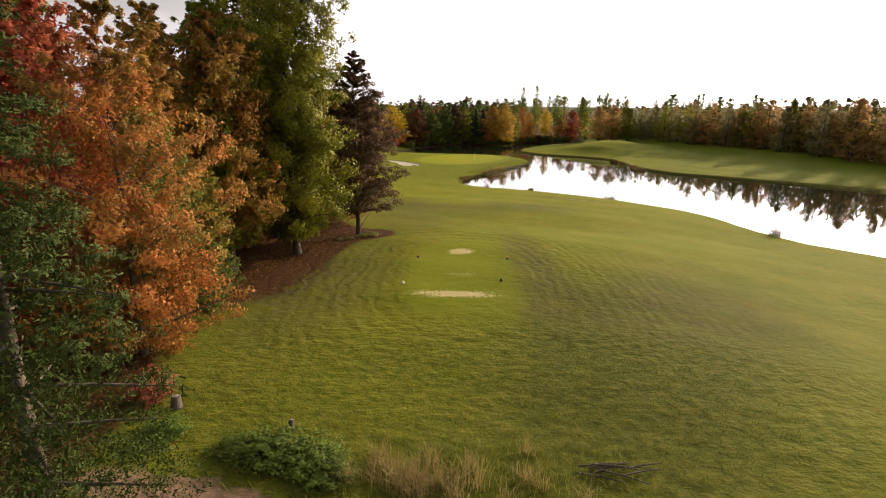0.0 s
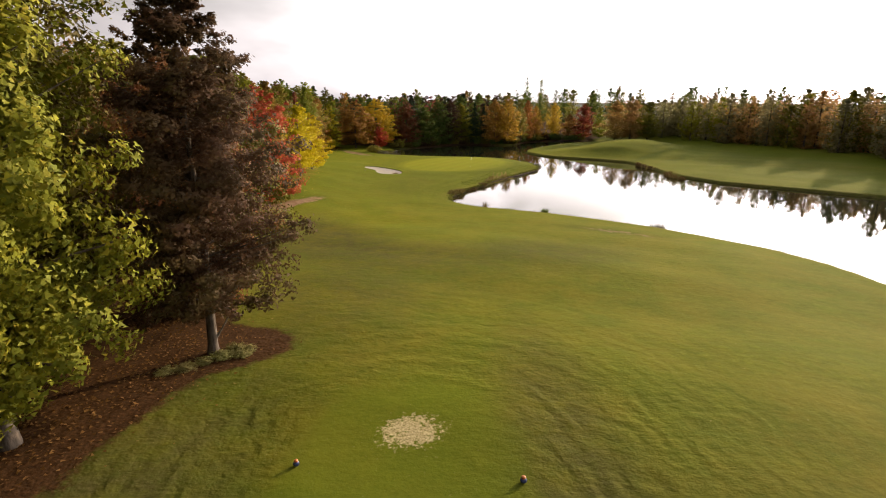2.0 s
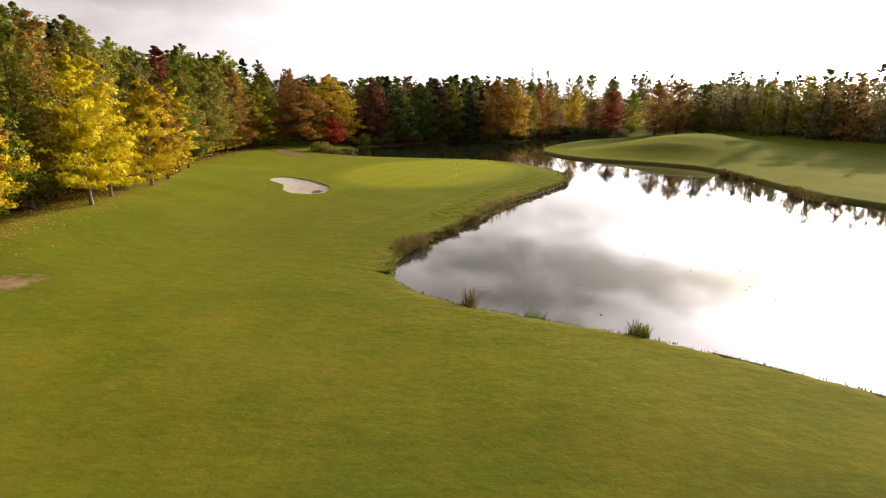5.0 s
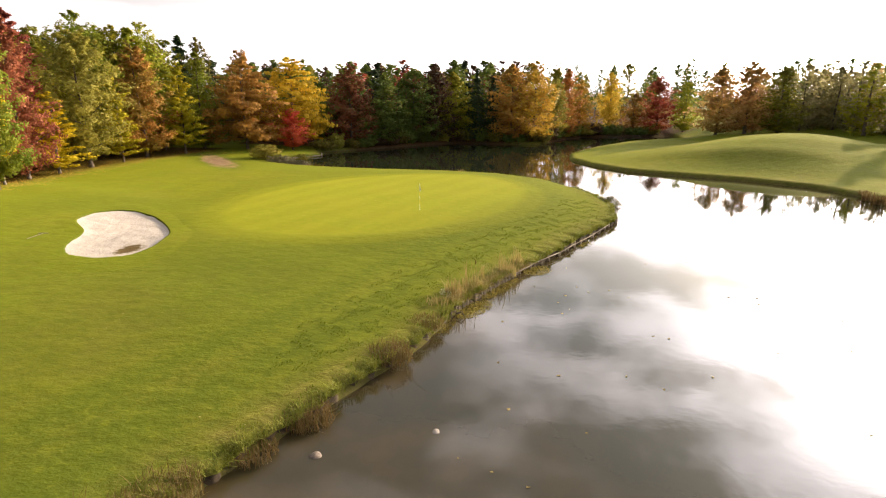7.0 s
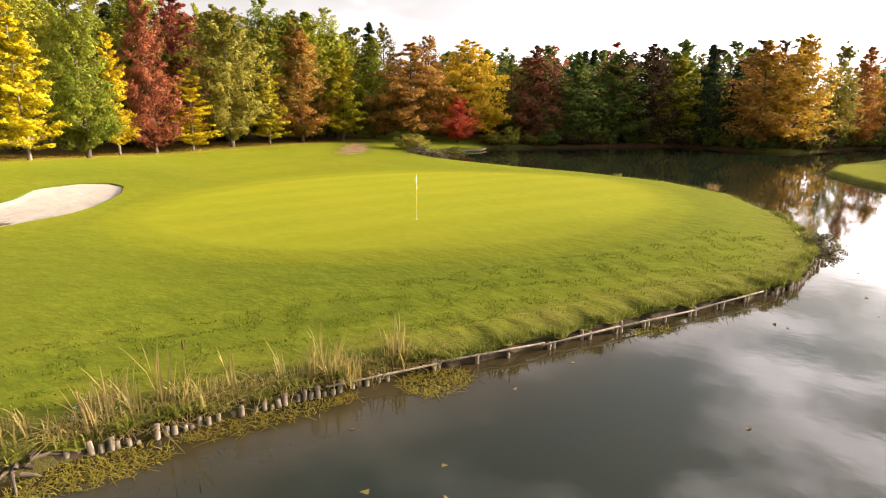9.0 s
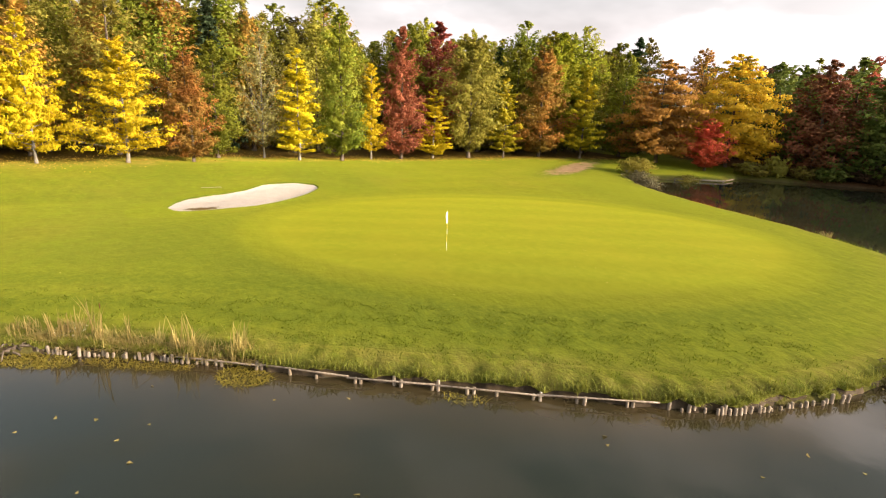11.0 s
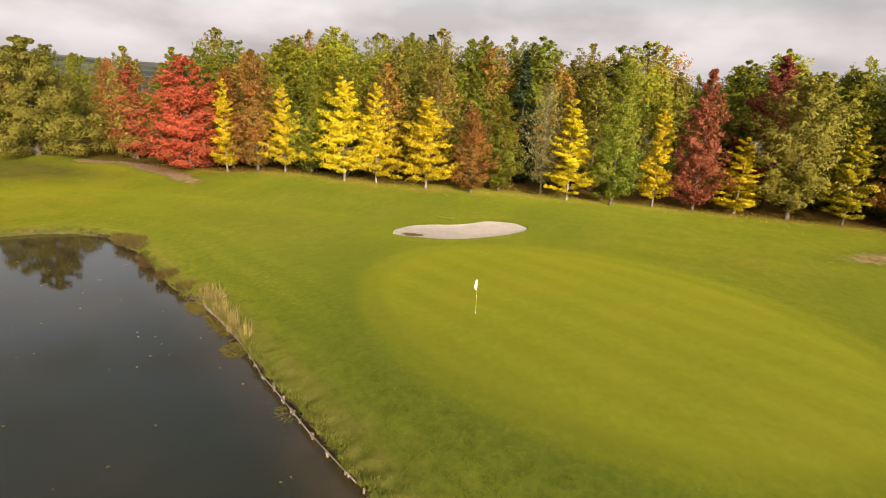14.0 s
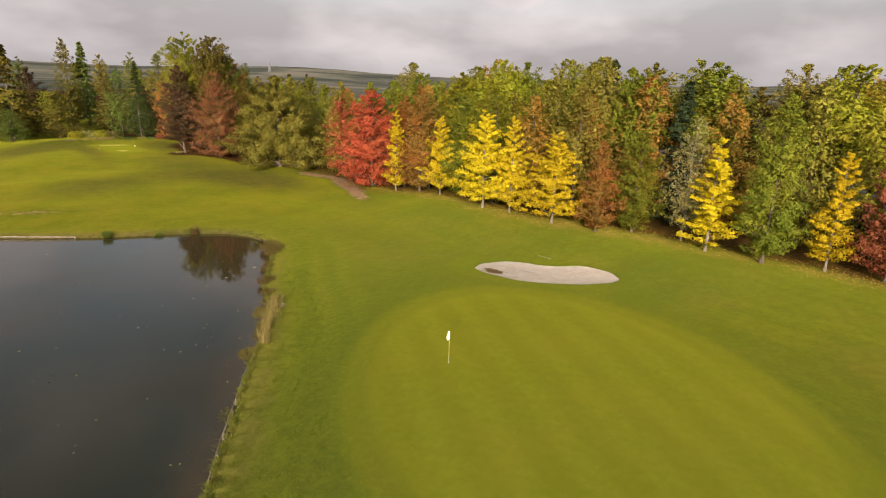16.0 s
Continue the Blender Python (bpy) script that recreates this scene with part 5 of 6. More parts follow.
ORANGE_PAINT = plain("orange_paint", (0.55, 0.14, 0.03), (0.65, 0.19, 0.04), 5.0, 0.4, 0.5)
BLUE_PAINT = plain("dark_blue_paint", (0.02, 0.03, 0.10), (0.03, 0.05, 0.15), 5.0, 0.4, 0.5)


def ball(r, z, squash=1.0, rings=7, sides=12):
    vs = [(r * math.sin(math.pi * (i + 0.02) / (rings + 0.04)) * math.cos(2 * math.pi * k / sides), r * math.sin(math.pi * (i + 0.02) / (rings + 0.04)) * math.sin(2 * math.pi * k / sides),
           z - r * squash * math.cos(math.pi * i / rings)) for i in range(rings + 1) for k in range(sides)]
    fs = [(i * sides + k, i * sides + (k + 1) % sides, (i + 1) * sides + (k + 1) % sides, (i + 1) * sides + k) for i in range(rings) for k in range(sides)]
    return vs, fs


def tee_marker(x, y, low, high, label):
    root = tagged(new("tee_marker"), label, "tee marker", "markers on the tee")
    root.location = (x, y, ground_z(x, y))
    part("spike", solid([bar((0, 0, -0.08), (0, 0, 0.08), 0.02)]), STEEL, root)
    part("base", solid([ball(0.11, 0.09, 0.8)]), low, root)
    part("cap", solid([ball(0.075, 0.19, 0.7)]), high, root, label.split(" tee")[0] + " cap")


for x, y in ((-1.96, 43.9), (5.32, 42.9)):
    tee_marker(x, y, BLUE_PAINT, ORANGE_PAINT, "dark blue and orange tee marker on the mown tee")
for x, y in ((-2.7, 37.0), (4.2, 37.1)):
    tee_marker(x, y, WHITE if x < 0 else BLACK, WHITE if x < 0 else BLACK, ("white" if x < 0 else "black") + " tee marker on the mown tee")


def rake(x, y, turn):
    root = tagged(new("rake"), "pale wooden bunker rake lying on the grass", "rake")
    root.matrix_world = pose(x, y, ground_z(x, y) + 0.06, 0, 0, turn)
    part("handle", solid([bar((0, 0, 0.02), (0, 1.45, 0.0), 0.016)]), TIMBER, root)
    head = part("head", solid([bar((-0.3, 1.45, 0.0), (0.3, 1.45, 0.0), 0.02)]), TIMBER, root)
    for i in range(9):
        t = -0.28 + 0.07 * i
        part("tooth", solid([bar((t, 1.45, 0), (t, 1.48, -0.06), 0.006, 5)]), TIMBER, head)


rake(-13.2, 139.3, 5)


# ---- reeds, sedges and grass at the water's edge ----
def blades(nrng, base, tall, width, lean=0.35, curl=0.3):
    """Bent, tapering blades of grass from the given feet."""
    n = len(base)
    h = tall * nrng.uniform(0.55, 1.1, n)
    a = nrng.random(n) * 2 * math.pi
    out = np.stack([np.cos(a), np.sin(a), np.zeros(n)], 1)
    side = np.stack([-np.sin(a), np.cos(a), np.zeros(n)], 1)
    tip = np.abs(nrng.normal(0, lean, n)) * h
    rows = []
    for u, w in ((0.0, 1.0), (0.5, 0.8), (0.82, 0.5), (1.0, 0.06)):
        mid = base + out * (tip * u ** 1.8)[:, None] + np.array([0, 0, 1.0]) * (h * (u - curl * 0.35 * u ** 3 * np.minimum(1, tip / h)))[:, None]
        rows += [mid - side * width * w * 0.5, mid + side * width * w * 0.5]
    v = np.stack(rows, 1).reshape(-1, 3)
    o = (np.arange(n) * 8)[:, None]
    f = np.concatenate([o + np.array([[0, 1, 3, 2]]), o + np.array([[2, 3, 5, 4]]), o + np.array([[4, 5, 7, 6]])])
    return v, f


def disc(nrng, n, r):
    a, q = nrng.random(n) * 2 * math.pi, r * np.sqrt(nrng.random(n))
    return np.stack([q * np.cos(a), q * np.sin(a), np.zeros(n)], 1)


def tuft(name, x, y, r, tall, n, leaf, label, category, group="", width=0.03, lean=0.35, seed=0, heads=0, z=None):
    nrng = np.random.default_rng(seed + int(x * 13 + y * 7) % 1000)
    root = tagged(new(name), label, category, group)
    root.location = (x, y, (ground_z(x, y) if z is None else z) - 0.03)
    me = bpy.data.meshes.new("blades")
    v, f = blades(nrng, disc(nrng, n, r), tall, width, lean)
    fill(me, v, f)
    part("foliage", me, LEAF[leaf], root)
    for i in range(heads):
        q = disc(nrng, 1, r * 0.8)[0]
        h = tall * nrng.uniform(0.85, 1.15)
        lx, ly = nrng.normal(0, 0.10, 2) * h
        stem = part("stem", solid([tube([q, q + np.array([lx * 0.4, ly * 0.4, h * 0.6]), q + np.array([lx, ly, h])], [0.012, 0.010, 0.006], 5)]), LEAF["straw"], root)
        top = q + np.array([lx, ly, h])
        part("seed_head", solid([tube([top - [0, 0, 0.02], top + [0, 0, 0.03], top + [0, 0, 0.16], top + [0, 0, 0.2]], [0.006, 0.020, 0.020, 0.004], 6)]), CATTAIL, stem)


for i, (x, y, r, h, n, heads) in enumerate([(12.15, 133.75, 0.30, 1.0, 36, 0), (11.9, 134.2, 0.35, 0.75, 40, 0), (12.45, 134.35, 0.12, 0.85, 12, 0), (12.55, 134.85, 0.13, 1.55, 8, 0), (12.95, 135.0, 0.16, 1.5, 8, 1),
                                             (12.9, 135.3, 0.6, 0.45, 70, 0), (13.35, 135.95, 0.10, 1.05, 12, 0), (13.85, 136.8, 0.12, 0.8, 14, 0), (14.3, 137.25, 0.16, 1.0, 16, 0), (14.55, 137.6, 0.34, 1.4, 22, 0),
                                             (14.75, 137.8, 0.45, 0.7, 80, 0), (15.35, 139.15, 0.28, 1.15, 34, 0), (15.45, 139.2, 0.4, 0.6, 60, 0), (11.3, 132.6, 0.5, 0.5, 70, 0)]):
    tuft("reed_clump", x, y, r, h, n, "straw", "dry straw-coloured reeds standing on the pond bank", "reeds", "reeds on the green's bank", 0.036, 0.22 if h > 0.9 else 0.5, i, heads)
for i, (x, y, r, h, n) in enumerate([(4.9, 118.6, 1.1, 0.9, 420), (5.6, 120.2, 0.8, 0.8, 260), (7.9, 124.0, 0.7, 0.9, 240), (9.9, 127.8, 0.7, 0.95, 240), (4.2, 116.8, 0.7, 0.6, 180),
                                     (6.9, 122.3, 0.6, 0.5, 160), (11.0, 130.6, 0.6, 0.6, 160)]):
    tuft("sedge_clump", x, y, r * 1.15, h * 0.66, int(n * 1.9), "sedge", "brown-green sedge clump overhanging the water", "sedge", "sedges along the bank", 0.022, 0.6, i)
for i, (x, y, r, h, n, leaf) in enumerate([(16.8, 102.6, 0.5, 0.75, 300, "hedge"), (12.2, 105.1, 0.5, 0.9, 300, "hedge"), (8.8, 106.6, 0.35, 1.5, 160, "sedge"), (29.3, 94.3, 0.95, 1.35, 420, "twig"),
                                           (34.5, 88.3, 0.4, 0.6, 120, "sedge"), (37.8, 84.3, 0.4, 0.7, 120, "sedge"), (41.6, 66.5, 0.7, 1.2, 260, "sedge"), (24.0, 98.2, 0.35, 0.35, 90, "sedge"),
                                           (39.2, 81.0, 0.3, 0.5, 90, "sedge"), (31.8, 91.2, 0.3, 0.4, 80, "sedge"), (22.4, 169.6, 0.4, 0.7, 90, "twig"), (19.4, 173.2, 0.4, 0.6, 80, "straw"), (11.4, 178.3, 0.4, 0.5, 80, "straw")]):
    tuft("grass_tuft", x, y, r, h, n, leaf, "single tuft of long grass at the water's edge", "grass tuft", "tufts on the shore", 0.03, 0.5, i)
for i in range(14):
    u = i / 13
    x, y = 51.4 - 1.2 * math.sin(9 * u), 165 - 26 * u
    tuft("sedge_clump", x + 0.3 * math.sin(i * 5), y, 0.5 + 0.3 * math.sin(i * 3) ** 2, 0.7 + 0.3 * math.sin(i * 7), 120, "sedge", "dark sedge clump on the far bank", "sedge", "sedges on the far bank", 0.05, 0.4, i, 0, 0.05)
tree("bush", 0, 25.2, 159.2, 1.3, 1.0, "twig", "bare grey bush on the tip of the bank", turn=30, category="bush", name="bush")
for i, (x, y, t, w, c) in enumerate([(-11.2, 184.2, 1.5, 1.7, "twig"), (-14.6, 186.6, 2.0, 2.0, "twig"), (-17.6, 189.0, 2.2, 2.2, "olive"), (-13.5, 193.5, 1.6, 1.5, "olive")]):
    tree("bush", i, x, y, t, w, c, "twiggy grey-brown bush by the pond inlet", "bushes by the inlet", turn=i * 80, category="bush", name="bush")


# ---- timber edging of the bank ----
EDGE = [(11.9, 132.7), (12.7, 133.9), (13.6, 135.6), (14.7, 137.4), (15.6, 138.9), (16.3, 139.9), (17.6, 141.5), (19.2, 144.1), (20.6, 146.1), (22.1, 148.7), (24.1, 152.0), (25.05, 156.45)]
EDGE_S = np.concatenate([[0], np.cumsum([math.dist(a, b) for a, b in zip(EDGE, EDGE[1:])])])


def edge_at(d):
    return float(np.interp(d, EDGE_S, [p[0] for p in EDGE])), float(np.interp(d, EDGE_S, [p[1] for p in EDGE]))


def pile_mesh(r, top):
    me = solid([tube([(0, 0, -0.5), (0, 0, top - 0.03), (0.006, 0, top), (0.006, 0, top + 0.004)], [r, r * 0.97, r * 0.8, 0.001], 8)])
    me.materials.append(TIMBER)
    return me


prng = random.Random(3)
edging = tagged(new("bank_edging"), "weathered timber piles and rails holding the pond bank", "bank edging")
PILES = [pile_mesh(0.055, 0.26), pile_mesh(0.06, 0.32), pile_mesh(0.05, 0.2)]
d = 0.3
while d < EDGE_S[-1] - 0.3:
    railed = 6.4 < d < 20.6
    x, y = edge_at(d)
    for k in range(2 if railed and prng.random() < 0.6 else 1):
        ob = new("stake", prng.choice(PILES))
        ob.parent = edging
        ob.matrix_basis = pose(x + 0.13 * k + prng.uniform(-0.05, 0.05), y + 0.16 * k, prng.uniform(-0.12, 0.04) if railed else prng.uniform(-0.14, 0.03), prng.uniform(-5, 5), prng.uniform(-5, 5), prng.uniform(0, 360))
    d += prng.uniform(0.9, 1.5) if railed else prng.choice((0.12, 0.13, 0.15, 0.17, 0.2, 0.32))
for a, b in ((5.4, 8.3), (8.2, 11.3), (11.2, 14.0), (13.9, 17.3), (17.1, 20.7)):
    pa, pb = edge_at(a), edge_at(b)
    part("rail", solid([bar((pa[0] + 0.07, pa[1] - 0.05, 0.22 + prng.uniform(-0.03, 0.04)), (pb[0] + 0.07, pb[1] - 0.05, 0.23 + prng.uniform(-0.03, 0.04)), 0.028)]), TIMBER, edging, "pale round rail")
south = tagged(new("bank_edging"), "pale timber rail along the south shore", "bank edging")
for a, b in (((19.6, 100.9), (22.6, 98.7)), ((22.4, 98.8), (25.6, 96.5)), ((25.4, 96.6), (28.2, 94.4))):
    part("rail", solid([bar((*a, 0.16), (*b, 0.18), 0.07)]), TIMBER, south)
    part("stake", solid([bar((*a, -0.4), (*a, 0.24), 0.06)]), TIMBER, south)
spit = tagged(new("bank_edging"), "pale timber rail along the inlet", "bank edging")
for a, b in (((-14.6, 192.6), (-13.0, 195.0)), ((-13.0, 195.0), (-11.5, 197.3)), ((-11.5, 197.3), (-12.2, 200.0))):
    part("rail", solid([bar((*a, 0.18), (*b, 0.2), 0.08)]), TIMBER, spit)
    part("stake", solid([bar((*a, -0.4), (*a, 0.3), 0.07)]), TIMBER, spit)


# ---- eroded turf edge of the green's bank ----
def bank_strip():
    """A ragged turf edge that overhangs a dark earth face along the green's shore."""
    line = POND[14:30]
    run = np.concatenate([[0], np.cumsum([math.dist(a, b) for a, b in zip(line, line[1:])])])
    lr = np.random.default_rng(31)
    ds = np.arange(0, run[-1], 0.14)
    px, py = np.interp(ds, run, [p[0] for p in line]), np.interp(ds, run, [p[1] for p in line])
    for _ in range(6):
        px[1:-1], py[1:-1] = (px[:-2] + px[1:-1] + px[2:]) / 3, (py[:-2] + py[1:-1] + py[2:]) / 3
    tx, ty = np.gradient(px), np.gradient(py)
    ln = np.hypot(tx, ty)
    nx, ny = -ty / ln, tx / ln
    bite = sum(a * np.sin(ds * w + p) for a, w, p in ((0.035, 1.7, 0.4), (0.04, 3.3, 2.0), (0.04, 7.1, 1.1))) + lr.normal(0, 0.03, len(ds))
    bite = np.clip(bite, -0.16, 0.3) - 0.42 * step(py, 138.5, 141) * (1 - step(py, 151, 154))
    top = 0.38 + 0.04 * np.sin(ds * 2.3) + 0.04 * np.sin(ds * 5.7 + 1) + lr.normal(0, 0.015, len(ds))
    for nm, prof, mat, say in (("turf", ((1.5, None), (0.9, 0.05), (0.55, 0.07), (0.28, 0.0), (0.14, -0.05), (0.06, -0.14)), GROUND, ""),
                               ("earth_face", ((0.10, -0.10), (0.14, -0.2), (0.08, -0.32), (0.05, -0.7)), DAMP_EARTH, "dark damp earth under the turf")):
        rows = []
        for o, h in prof:
            d = o + bite * (1 if o < 0.8 else 0.3)
            x, y = px + nx * d, py + ny * d
            g = height(x, y)
            z = g - 0.08 if h is None else (np.maximum(g, top) + h if o > 0.5 else top + h)
            rows.append(np.stack([x, y, z], 1))
        n, m = len(rows), len(ds)
        idx = np.arange(n * m).reshape(n, m)
        quads = np.stack([idx[:-1, :-1], idx[1:, :-1], idx[1:, 1:], idx[:-1, 1:]], -1).reshape(-1, 4)
        me = bpy.data.meshes.new(nm)
        fill(me, np.concatenate(rows), quads)
        mask(me, "rough", np.full(n * m, 0.5))
        mask(me, "dry", np.full(n * m, 0.55))
        mask(me, "tufty", np.full(n * m, 1.0))
        part(nm, me, mat, bank, say)
    return px, py, nx, ny, bite, top


bank = tagged(new("turf_bank"), "ragged grass bank with eroded earth above the water", "bank", kind="structure")
bx, by, bnx, bny, bbite, btop = bank_strip()
br = np.random.default_rng(8)
run = np.arange(len(bx)) * 0.14
thick = 0.25 + np.clip(np.sin(run * 3.1 + 2 * np.sin(run * 0.9)) + 0.6 * np.sin(run * 7.3), 0, 2)
pick = br.choice(len(bx), 15000, p=thick / thick.sum())
off = bbite[pick] + br.gamma(1.2, 0.16, len(pick)) - 0.04
me = bpy.data.meshes.new("hanging_grass")
v, f = blades(br, np.stack([bx[pick] + bnx[pick] * off, by[pick] + bny[pick] * off, btop[pick] - 0.05 + 0.02 * br.normal(size=len(pick))], 1), 0.25, 0.024, 0.9, 1.0)
fill(me, v, f)
me.materials.append(LEAF["bankgrass"])
tagged(new("hanging_grass", me), "long uncut grass hanging over the eroded bank", "grass", kind="stuff")


# ---- grass that stands up: bank fringe, rough, litter, weed ----
def blade_field(name, pts, tall, width, leaf, label, category, lean=0.5, seed=5):
    nrng = np.random.default_rng(seed)
    pts = np.asarray(pts, float)
    z = height(pts[:, 0], pts[:, 1]) - 0.02
    me = bpy.data.meshes.new(name)
    v, f = blades(nrng, np.stack([pts[:, 0], pts[:, 1], z], 1), tall, width, lean)
    fill(me, v, f)
    me.materials.append(LEAF[leaf])
    tagged(new(name, me), label, category, kind="stuff")


nrng = np.random.default_rng(11)
fx, fy = nrng.uniform(2, 27, 90000), nrng.uniform(104, 178, 90000)
fd = pond_distance(fx, fy)
clumpy = np.sin(fx * 5.1 + 2 * np.sin(fy * 2.3)) + np.sin(fy * 4.3 + 1.5 * np.sin(fx * 3.1)) > -0.3
keep = (fd > 0.02) & (fd < 0.75) & clumpy
blade_field("bank_grass", np.stack([fx[keep], fy[keep]], 1)[:9000], 0.20, 0.035, "blade", "long uncut grass hanging over the bank", "grass")
fx, fy = nrng.uniform(5, 48, 60000), nrng.uniform(58, 112, 60000)
fd = pond_distance(fx, fy)
keep = (fd > 0.02) & (fd < 0.5)
blade_field("shore_grass", np.stack([fx[keep], fy[keep]], 1)[:2500], 0.16, 0.045, "sedge", "rough grass along the near shore", "grass")
fx, fy = nrng.uniform(6, 26, 90000), nrng.uniform(126, 158, 90000)
fd = pond_distance(fx, fy)
lump = np.sin(fx * 4.3 + 2.2 * np.sin(fy * 1.9)) + np.sin(fy * 3.7 + 1.8 * np.sin(fx * 2.7)) + 0.5 * np.sin(fx * 9.1 - fy * 7.7)
keep = (fd > 0.4) & (fd < 4.5) & (lump > 0.1)
blade_field("lawn_grass", np.stack([fx[keep], fy[keep]], 1)[:16000], 0.085, 0.032, "blade", "short lawn grass by the green", "grass", 0.8)
td = nrng.uniform(0.2, 8.6, 1500)
to = np.abs(nrng.normal(0.12, 0.16, 1500))
tx, ty = np.interp(td, EDGE_S, [p[0] for p in EDGE]) - 0.84 * to, np.interp(td, EDGE_S, [p[1] for p in EDGE]) + 0.54 * to
tz = np.maximum(height(tx, ty), 0.04) + 0.12
me = bpy.data.meshes.new("dead_reeds")
v, f = blades(nrng, np.stack([tx, ty, tz], 1), 0.34, 0.022, 1.5, 1.3)
fill(me, v, f)
me.materials.append(LEAF["straw"])
tagged(new("dead_reeds", me), "tangle of dead brown reeds behind the piles", "reeds", kind="stuff")
tufts = nrng.normal(size=(46, 2)) * np.array([1.9, 0.75]) + np.array([0.2, 16.5])
p = tufts[nrng.integers(0, 46, 1700)] + nrng.normal(size=(1700, 2)) * 0.16
blade_field("tall_dry_grass", p, 0.72, 0.020, "straw", "tall dry grass at the edge of the rough", "grass", 0.6)
p = nrng.normal(size=(1500, 2)) * np.array([4.5, 1.2]) + np.array([0.5, 17.0])
blade_field("long_grass", p, 0.36, 0.024, "bankgrass", "long green grass among the dry stalks", "grass", 0.7)
p = disc(nrng, 5200, 1.0) * np.array([13, 6.0, 0]) + np.array([2, 21.0, 0])
blade_field("rough_grass", p[:, :2], 0.16, 0.025, "blade", "unmown rough grass behind the tee", "grass", 0.7)


def leaf_field(name, pts, size, leaf, label, category, lift=0.03, flat=True, seed=9):
    lr = np.random.default_rng(seed)
    n = len(pts)
    nrm = lr.normal(size=(n, 3)) * 0.25 + np.array([0, 0, 1.0])
    v, f = leaves(lr, np.asarray(pts, float) + np.array([0, 0, lift]), nrm, size)
    me = bpy.data.meshes.new(name)
    fill(me, v, f, False)
    me.materials.append(LEAF[leaf])
    tagged(new(name, me), label, category, kind="stuff")


ly = nrng.uniform(92, 196, 6500)
lx = treeline(ly) + nrng.normal(-3.6, 2.0, 6500)
leaf_field("fallen_leaves", np.stack([lx, ly, height(lx, ly)], 1), 0.085, "litter", "yellow and brown fallen leaves under the trees", "leaves")
ly = nrng.uniform(20, 66, 5000)
lx = treeline(ly) + nrng.normal(-2.0, 1.8, 5000)
leaf_field("fallen_leaves", np.stack([lx, ly, height(lx, ly)], 1), 0.10, "mould", "brown fallen leaves under the trees by the tee", "leaves")
lx, ly = nrng.uniform(10, 45, 260), nrng.uniform(104, 172, 260)
keep = pond_distance(lx, ly) < -0.8
for x, y in ((11.8, 134.0),):
    q = disc(nrng, 220, 0.55)[:, :2] + np.array([x, y])
    leaf_field("dead_leaves", np.stack([q[:, 0], q[:, 1], np.maximum(height(q[:, 0], q[:, 1]), 0.42)], 1), 0.04, "chaff", "bleached dead leaves strewn on the bank", "leaves", 0.06)
leaf_field("floating_leaves", np.stack([lx[keep], ly[keep], np.zeros(keep.sum())], 1), 0.10, "straw", "fallen leaves floating on the pond", "leaves", 0.012)

for i, (x, y, a, b, turn, n) in enumerate([(12.95, 133.2, 0.55, 1.3, -32, 1000), (14.35, 136.1, 0.32, 1.9, -31, 800), (16.45, 139.2, 0.65, 0.9, -35, 800), (20.3, 145.0, 0.3, 0.7, -35, 120), (11.6, 131.2, 0.4, 0.9, -28, 260)]):
    wr = np.random.default_rng(i)
    q = disc(wr, n, 1.0) * np.array([a, b, 0])
    c, sn = math.cos(radians(turn)), math.sin(radians(turn))
    q = np.stack([q[:, 0] * c - q[:, 1] * sn + x, q[:, 0] * sn + q[:, 1] * c + y, np.full(n, -0.02)], 1)
    me = bpy.data.meshes.new("waterweed")
    v, f = blades(wr, q, 0.10, 0.022, 2.2, 0.8)
    fill(me, v, f)
    me.materials.append(LEAF["weed"])
    tagged(new("waterweed", me), "yellow-green waterweed mat floating by the piles", "waterweed", "waterweed mats", "stuff")

# ---- the near corner behind the tee ----
for i, (x, y, t, w) in enumerate([(-6.3, 17.7, 0.75, 1.3), (-5.0, 17.4, 0.7, 1.4), (-4.0, 16.6, 0.6, 1.1), (-10.6, 18.9, 0.6, 1.0), (-7.6, 18.0, 0.4, 0.9)]):
    tree("bush", i, x, y, t, w, "hedge", "low dark green bramble bush in the rough", "brambles behind the tee", turn=i * 70, category="bush", name="bush")


def stump(x, y, r, h, label):
    root = tagged(new("tree_stump"), label, "stump")
    root.location = (x, y, ground_z(x, y) - 0.05)
    part("wood", solid([tube([(0, 0, 0), (0, 0, h * 0.3), (0.03, 0, h * 0.93), (0.03, 0, h)], [r * 1.3, r, r * 0.85, r * 0.7], 9)]), BARK, root)
    part("cut_face", solid([tube([(0.03, 0, h - 0.01), (0.03, 0, h + 0.012)], [r * 0.7, 0.002], 9)]), TIMBER, root, "pale cut wood")


def roots(x, y, seed):
    """A dark clump of washed-out roots at the foot of the bank."""
    rr = random.Random(seed)
    root = tagged(new("root_clump"), "dark tangle of washed-out roots at the water's edge", "roots")
    root.location = (x, y, 0.0)
    for _ in range(16):
        a, l = rr.uniform(0, 6.28), rr.uniform(0.25, 0.6)
        b = (rr.uniform(-0.2, 0.2), rr.uniform(-0.2, 0.2), rr.uniform(0.1, 0.32))
        m = (b[0] + 0.5 * l * math.cos(a), b[1] + 0.5 * l * math.sin(a), b[2] + rr.uniform(-0.05, 0.12))
        e = (b[0] + l * math.cos(a), b[1] + l * math.sin(a), max(-0.1, b[2] - rr.uniform(0.1, 0.4)))
        part("root", solid([tube([b, m, e], [0.05, 0.035, 0.01], 6)]), BARK, root)


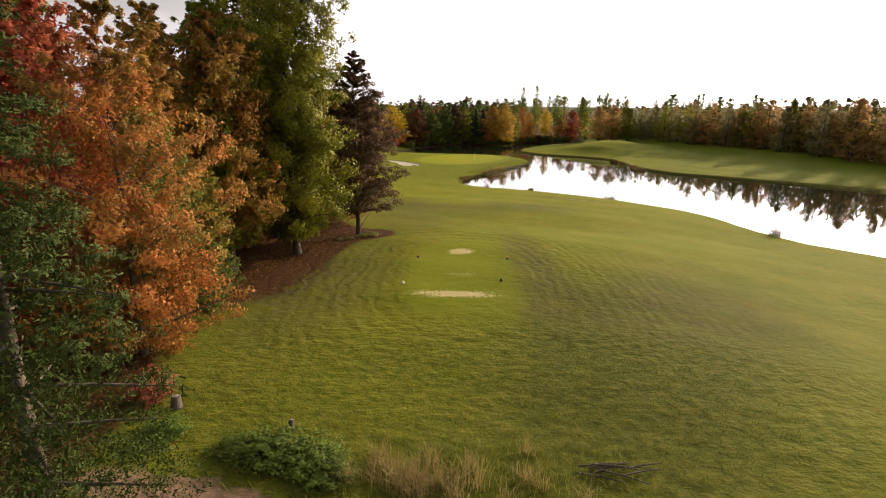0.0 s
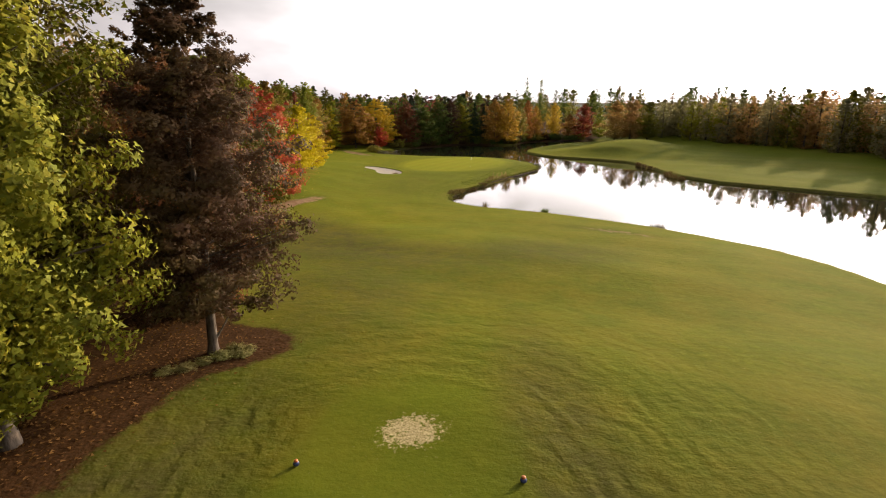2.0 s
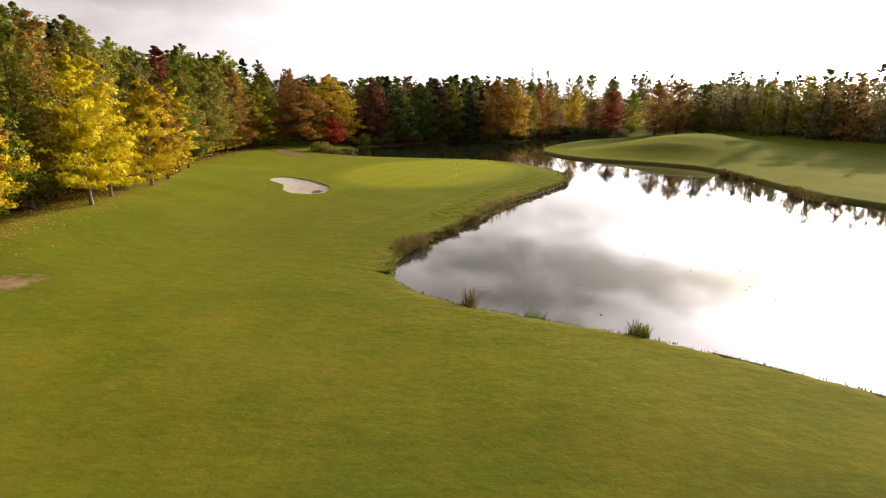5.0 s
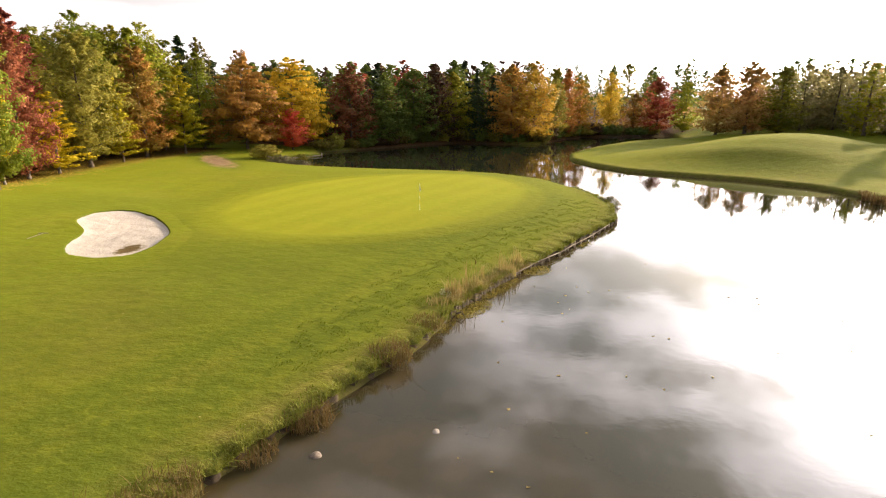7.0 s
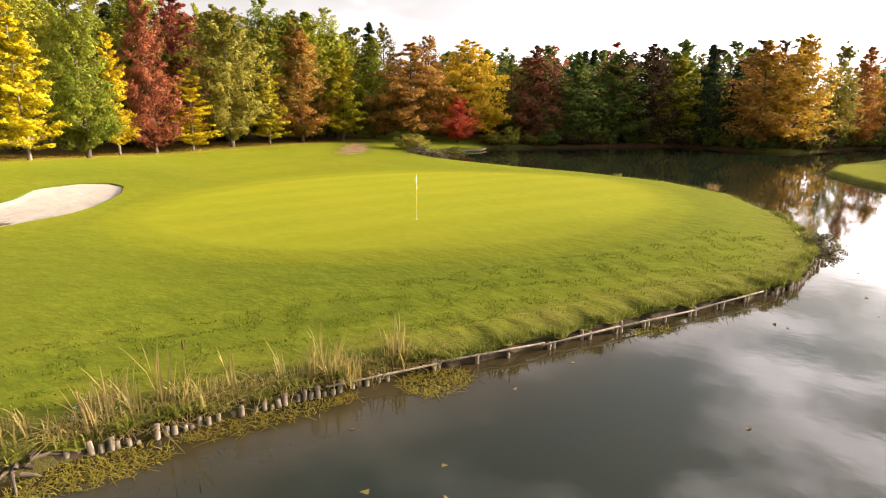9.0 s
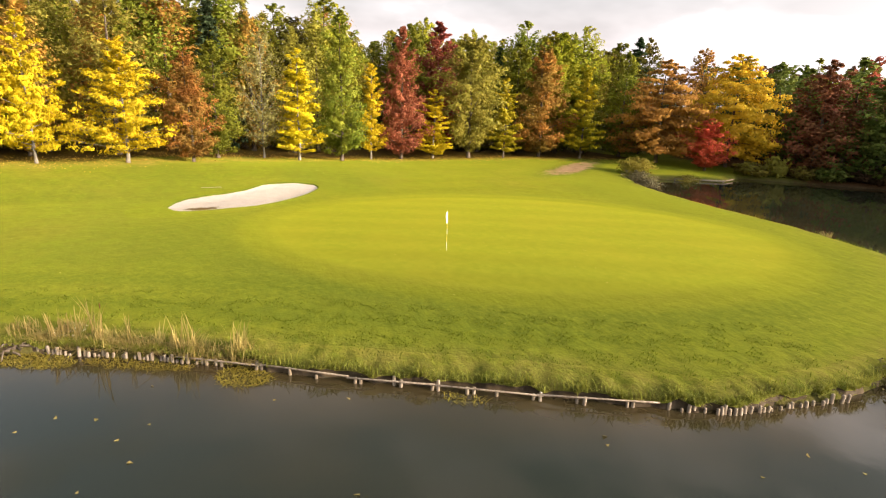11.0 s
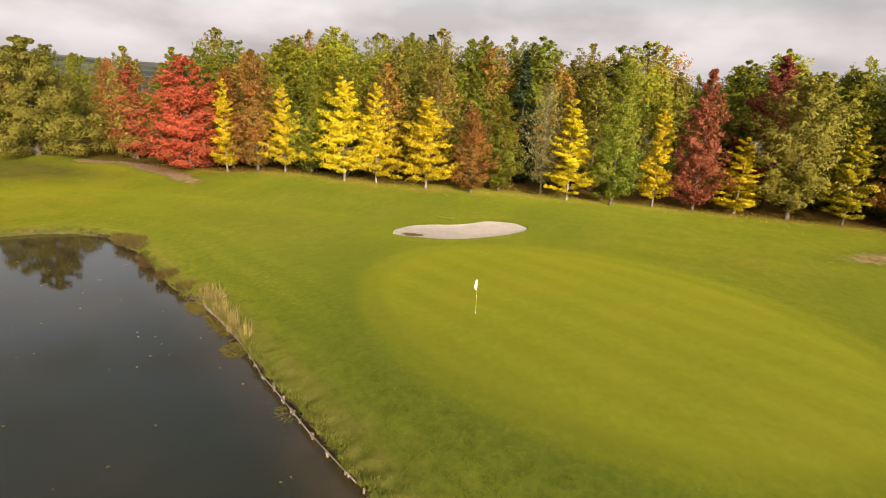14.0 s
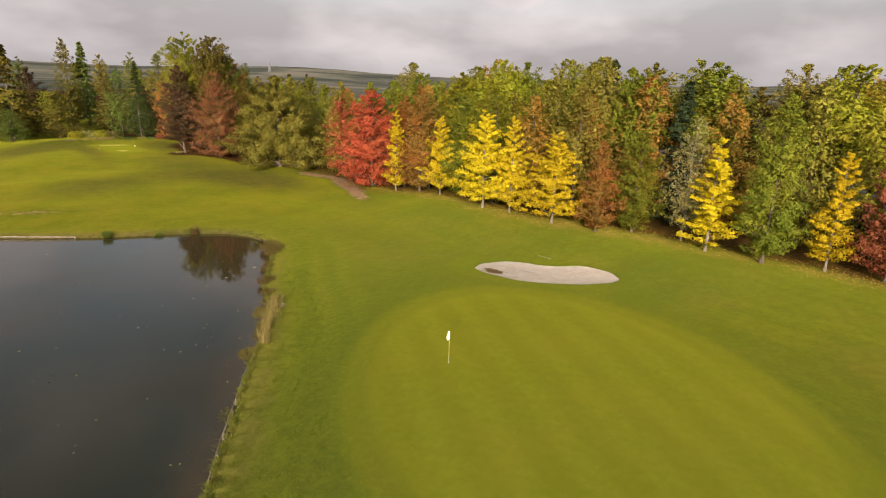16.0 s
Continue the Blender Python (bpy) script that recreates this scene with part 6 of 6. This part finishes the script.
def stone(x, y, r, seed):
    """A weathered lump of debris that breaks the water's surface."""
    rr = np.random.default_rng(seed)
    me = solid([ball(r, 0.0, 0.34, 9, 14)])
    v = np.empty(len(me.vertices) * 3, np.float32)
    me.vertices.foreach_get("co", v)
    v = v.reshape(-1, 3)
    ph = rr.uniform(0, 6, 3)
    v *= (1 + 0.16 * np.sin(v[:, [1, 2, 0]] * 7 / r * 0.35 + ph))
    me.vertices.foreach_set("co", v.ravel())
    ob = new("stone", me)
    me.materials.append(DARK_TIMBER if seed % 2 else STONE)
    ob.location = (x, y, -0.02)
    tagged(ob, "half-sunk weathered lump in the shallow pond", "stone", "stones in the pond")


STONE = plain("grey_stone", (0.12, 0.105, 0.085), (0.34, 0.31, 0.27), 7.0, 0.85, 0.2, 0.01)
roots(11.95, 132.5, 4)
roots(11.2, 131.2, 5)
for i, (x, y, r) in enumerate([(11.8, 123.7, 0.13), (8.6, 122.4, 0.19)]):
    stone(x, y, r, i)
stump(-11.0, 20.7, 0.22, 0.6, "dark old stump in the rough")
stump(-5.9, 19.4, 0.12, 0.45, "pale broken stump in the brambles")
logs = tagged(new("branch_pile"), "heap of cut brown branches in the rough", "branches")
for i in range(9):
    x, y = 6.3 + prng.uniform(-0.9, 0.9), 16.8 + prng.uniform(-0.5, 0.5)
    z = ground_z(x, y) + 0.05 + 0.05 * (i % 3)
    a = prng.uniform(-0.5, 0.5)
    part("branch", solid([tube([(x - math.cos(a) * 0.8, y - math.sin(a) * 0.8, z), (x, y, z + 0.05), (x + math.cos(a) * 0.8, y + math.sin(a) * 0.8, z)], [0.035, 0.03, 0.015], 6)]), BARK, logs)


# ---- far off ----
def pylon(x, y, tall):
    z = ground_z(x, y)
    root = tagged(new("pylon"), "distant grey lattice power pylon on the hills", "pylon", "pylons on the hills")
    root.location = (x, y, z)
    w = tall * 0.09
    for sx in (-1, 1):
        for sy in (-1, 1):
            part("leg", solid([tube([(sx * w, sy * w, -1), (sx * w * 0.35, sy * w * 0.35, tall * 0.55), (sx * 0.2, sy * 0.2, tall)], [0.5, 0.4, 0.25], 5)]), STEEL, root)
    for u in (0.66, 0.78, 0.9):
        arm = tall * 0.16 * (1.1 - u * 0.4)
        part("cross_arm", solid([tube([(-arm, 0, tall * u), (0, 0, tall * (u + 0.02)), (arm, 0, tall * u)], [0.2, 0.5, 0.2], 5)]), STEEL, root)
    for u in (0.1, 0.25, 0.4):
        k2 = w * (1 - u)
        part("brace", solid([tube([(-k2, -k2, tall * u), (k2, k2, tall * (u + 0.13))], [0.25, 0.25], 4), tube([(k2, -k2, tall * u), (-k2, k2, tall * (u + 0.13))], [0.25, 0.25], 4)]), STEEL, root)


pylon(-760, -1480, 34)
pylon(-1200, -1340, 34)
for i, (x, y) in enumerate([(94, 655), (110, 655)]):
    tree("far_tall", i, x, y, 36 + 4 * i, 4.5, "deep", "tall slender dark poplar far beyond the wood", "far poplars")
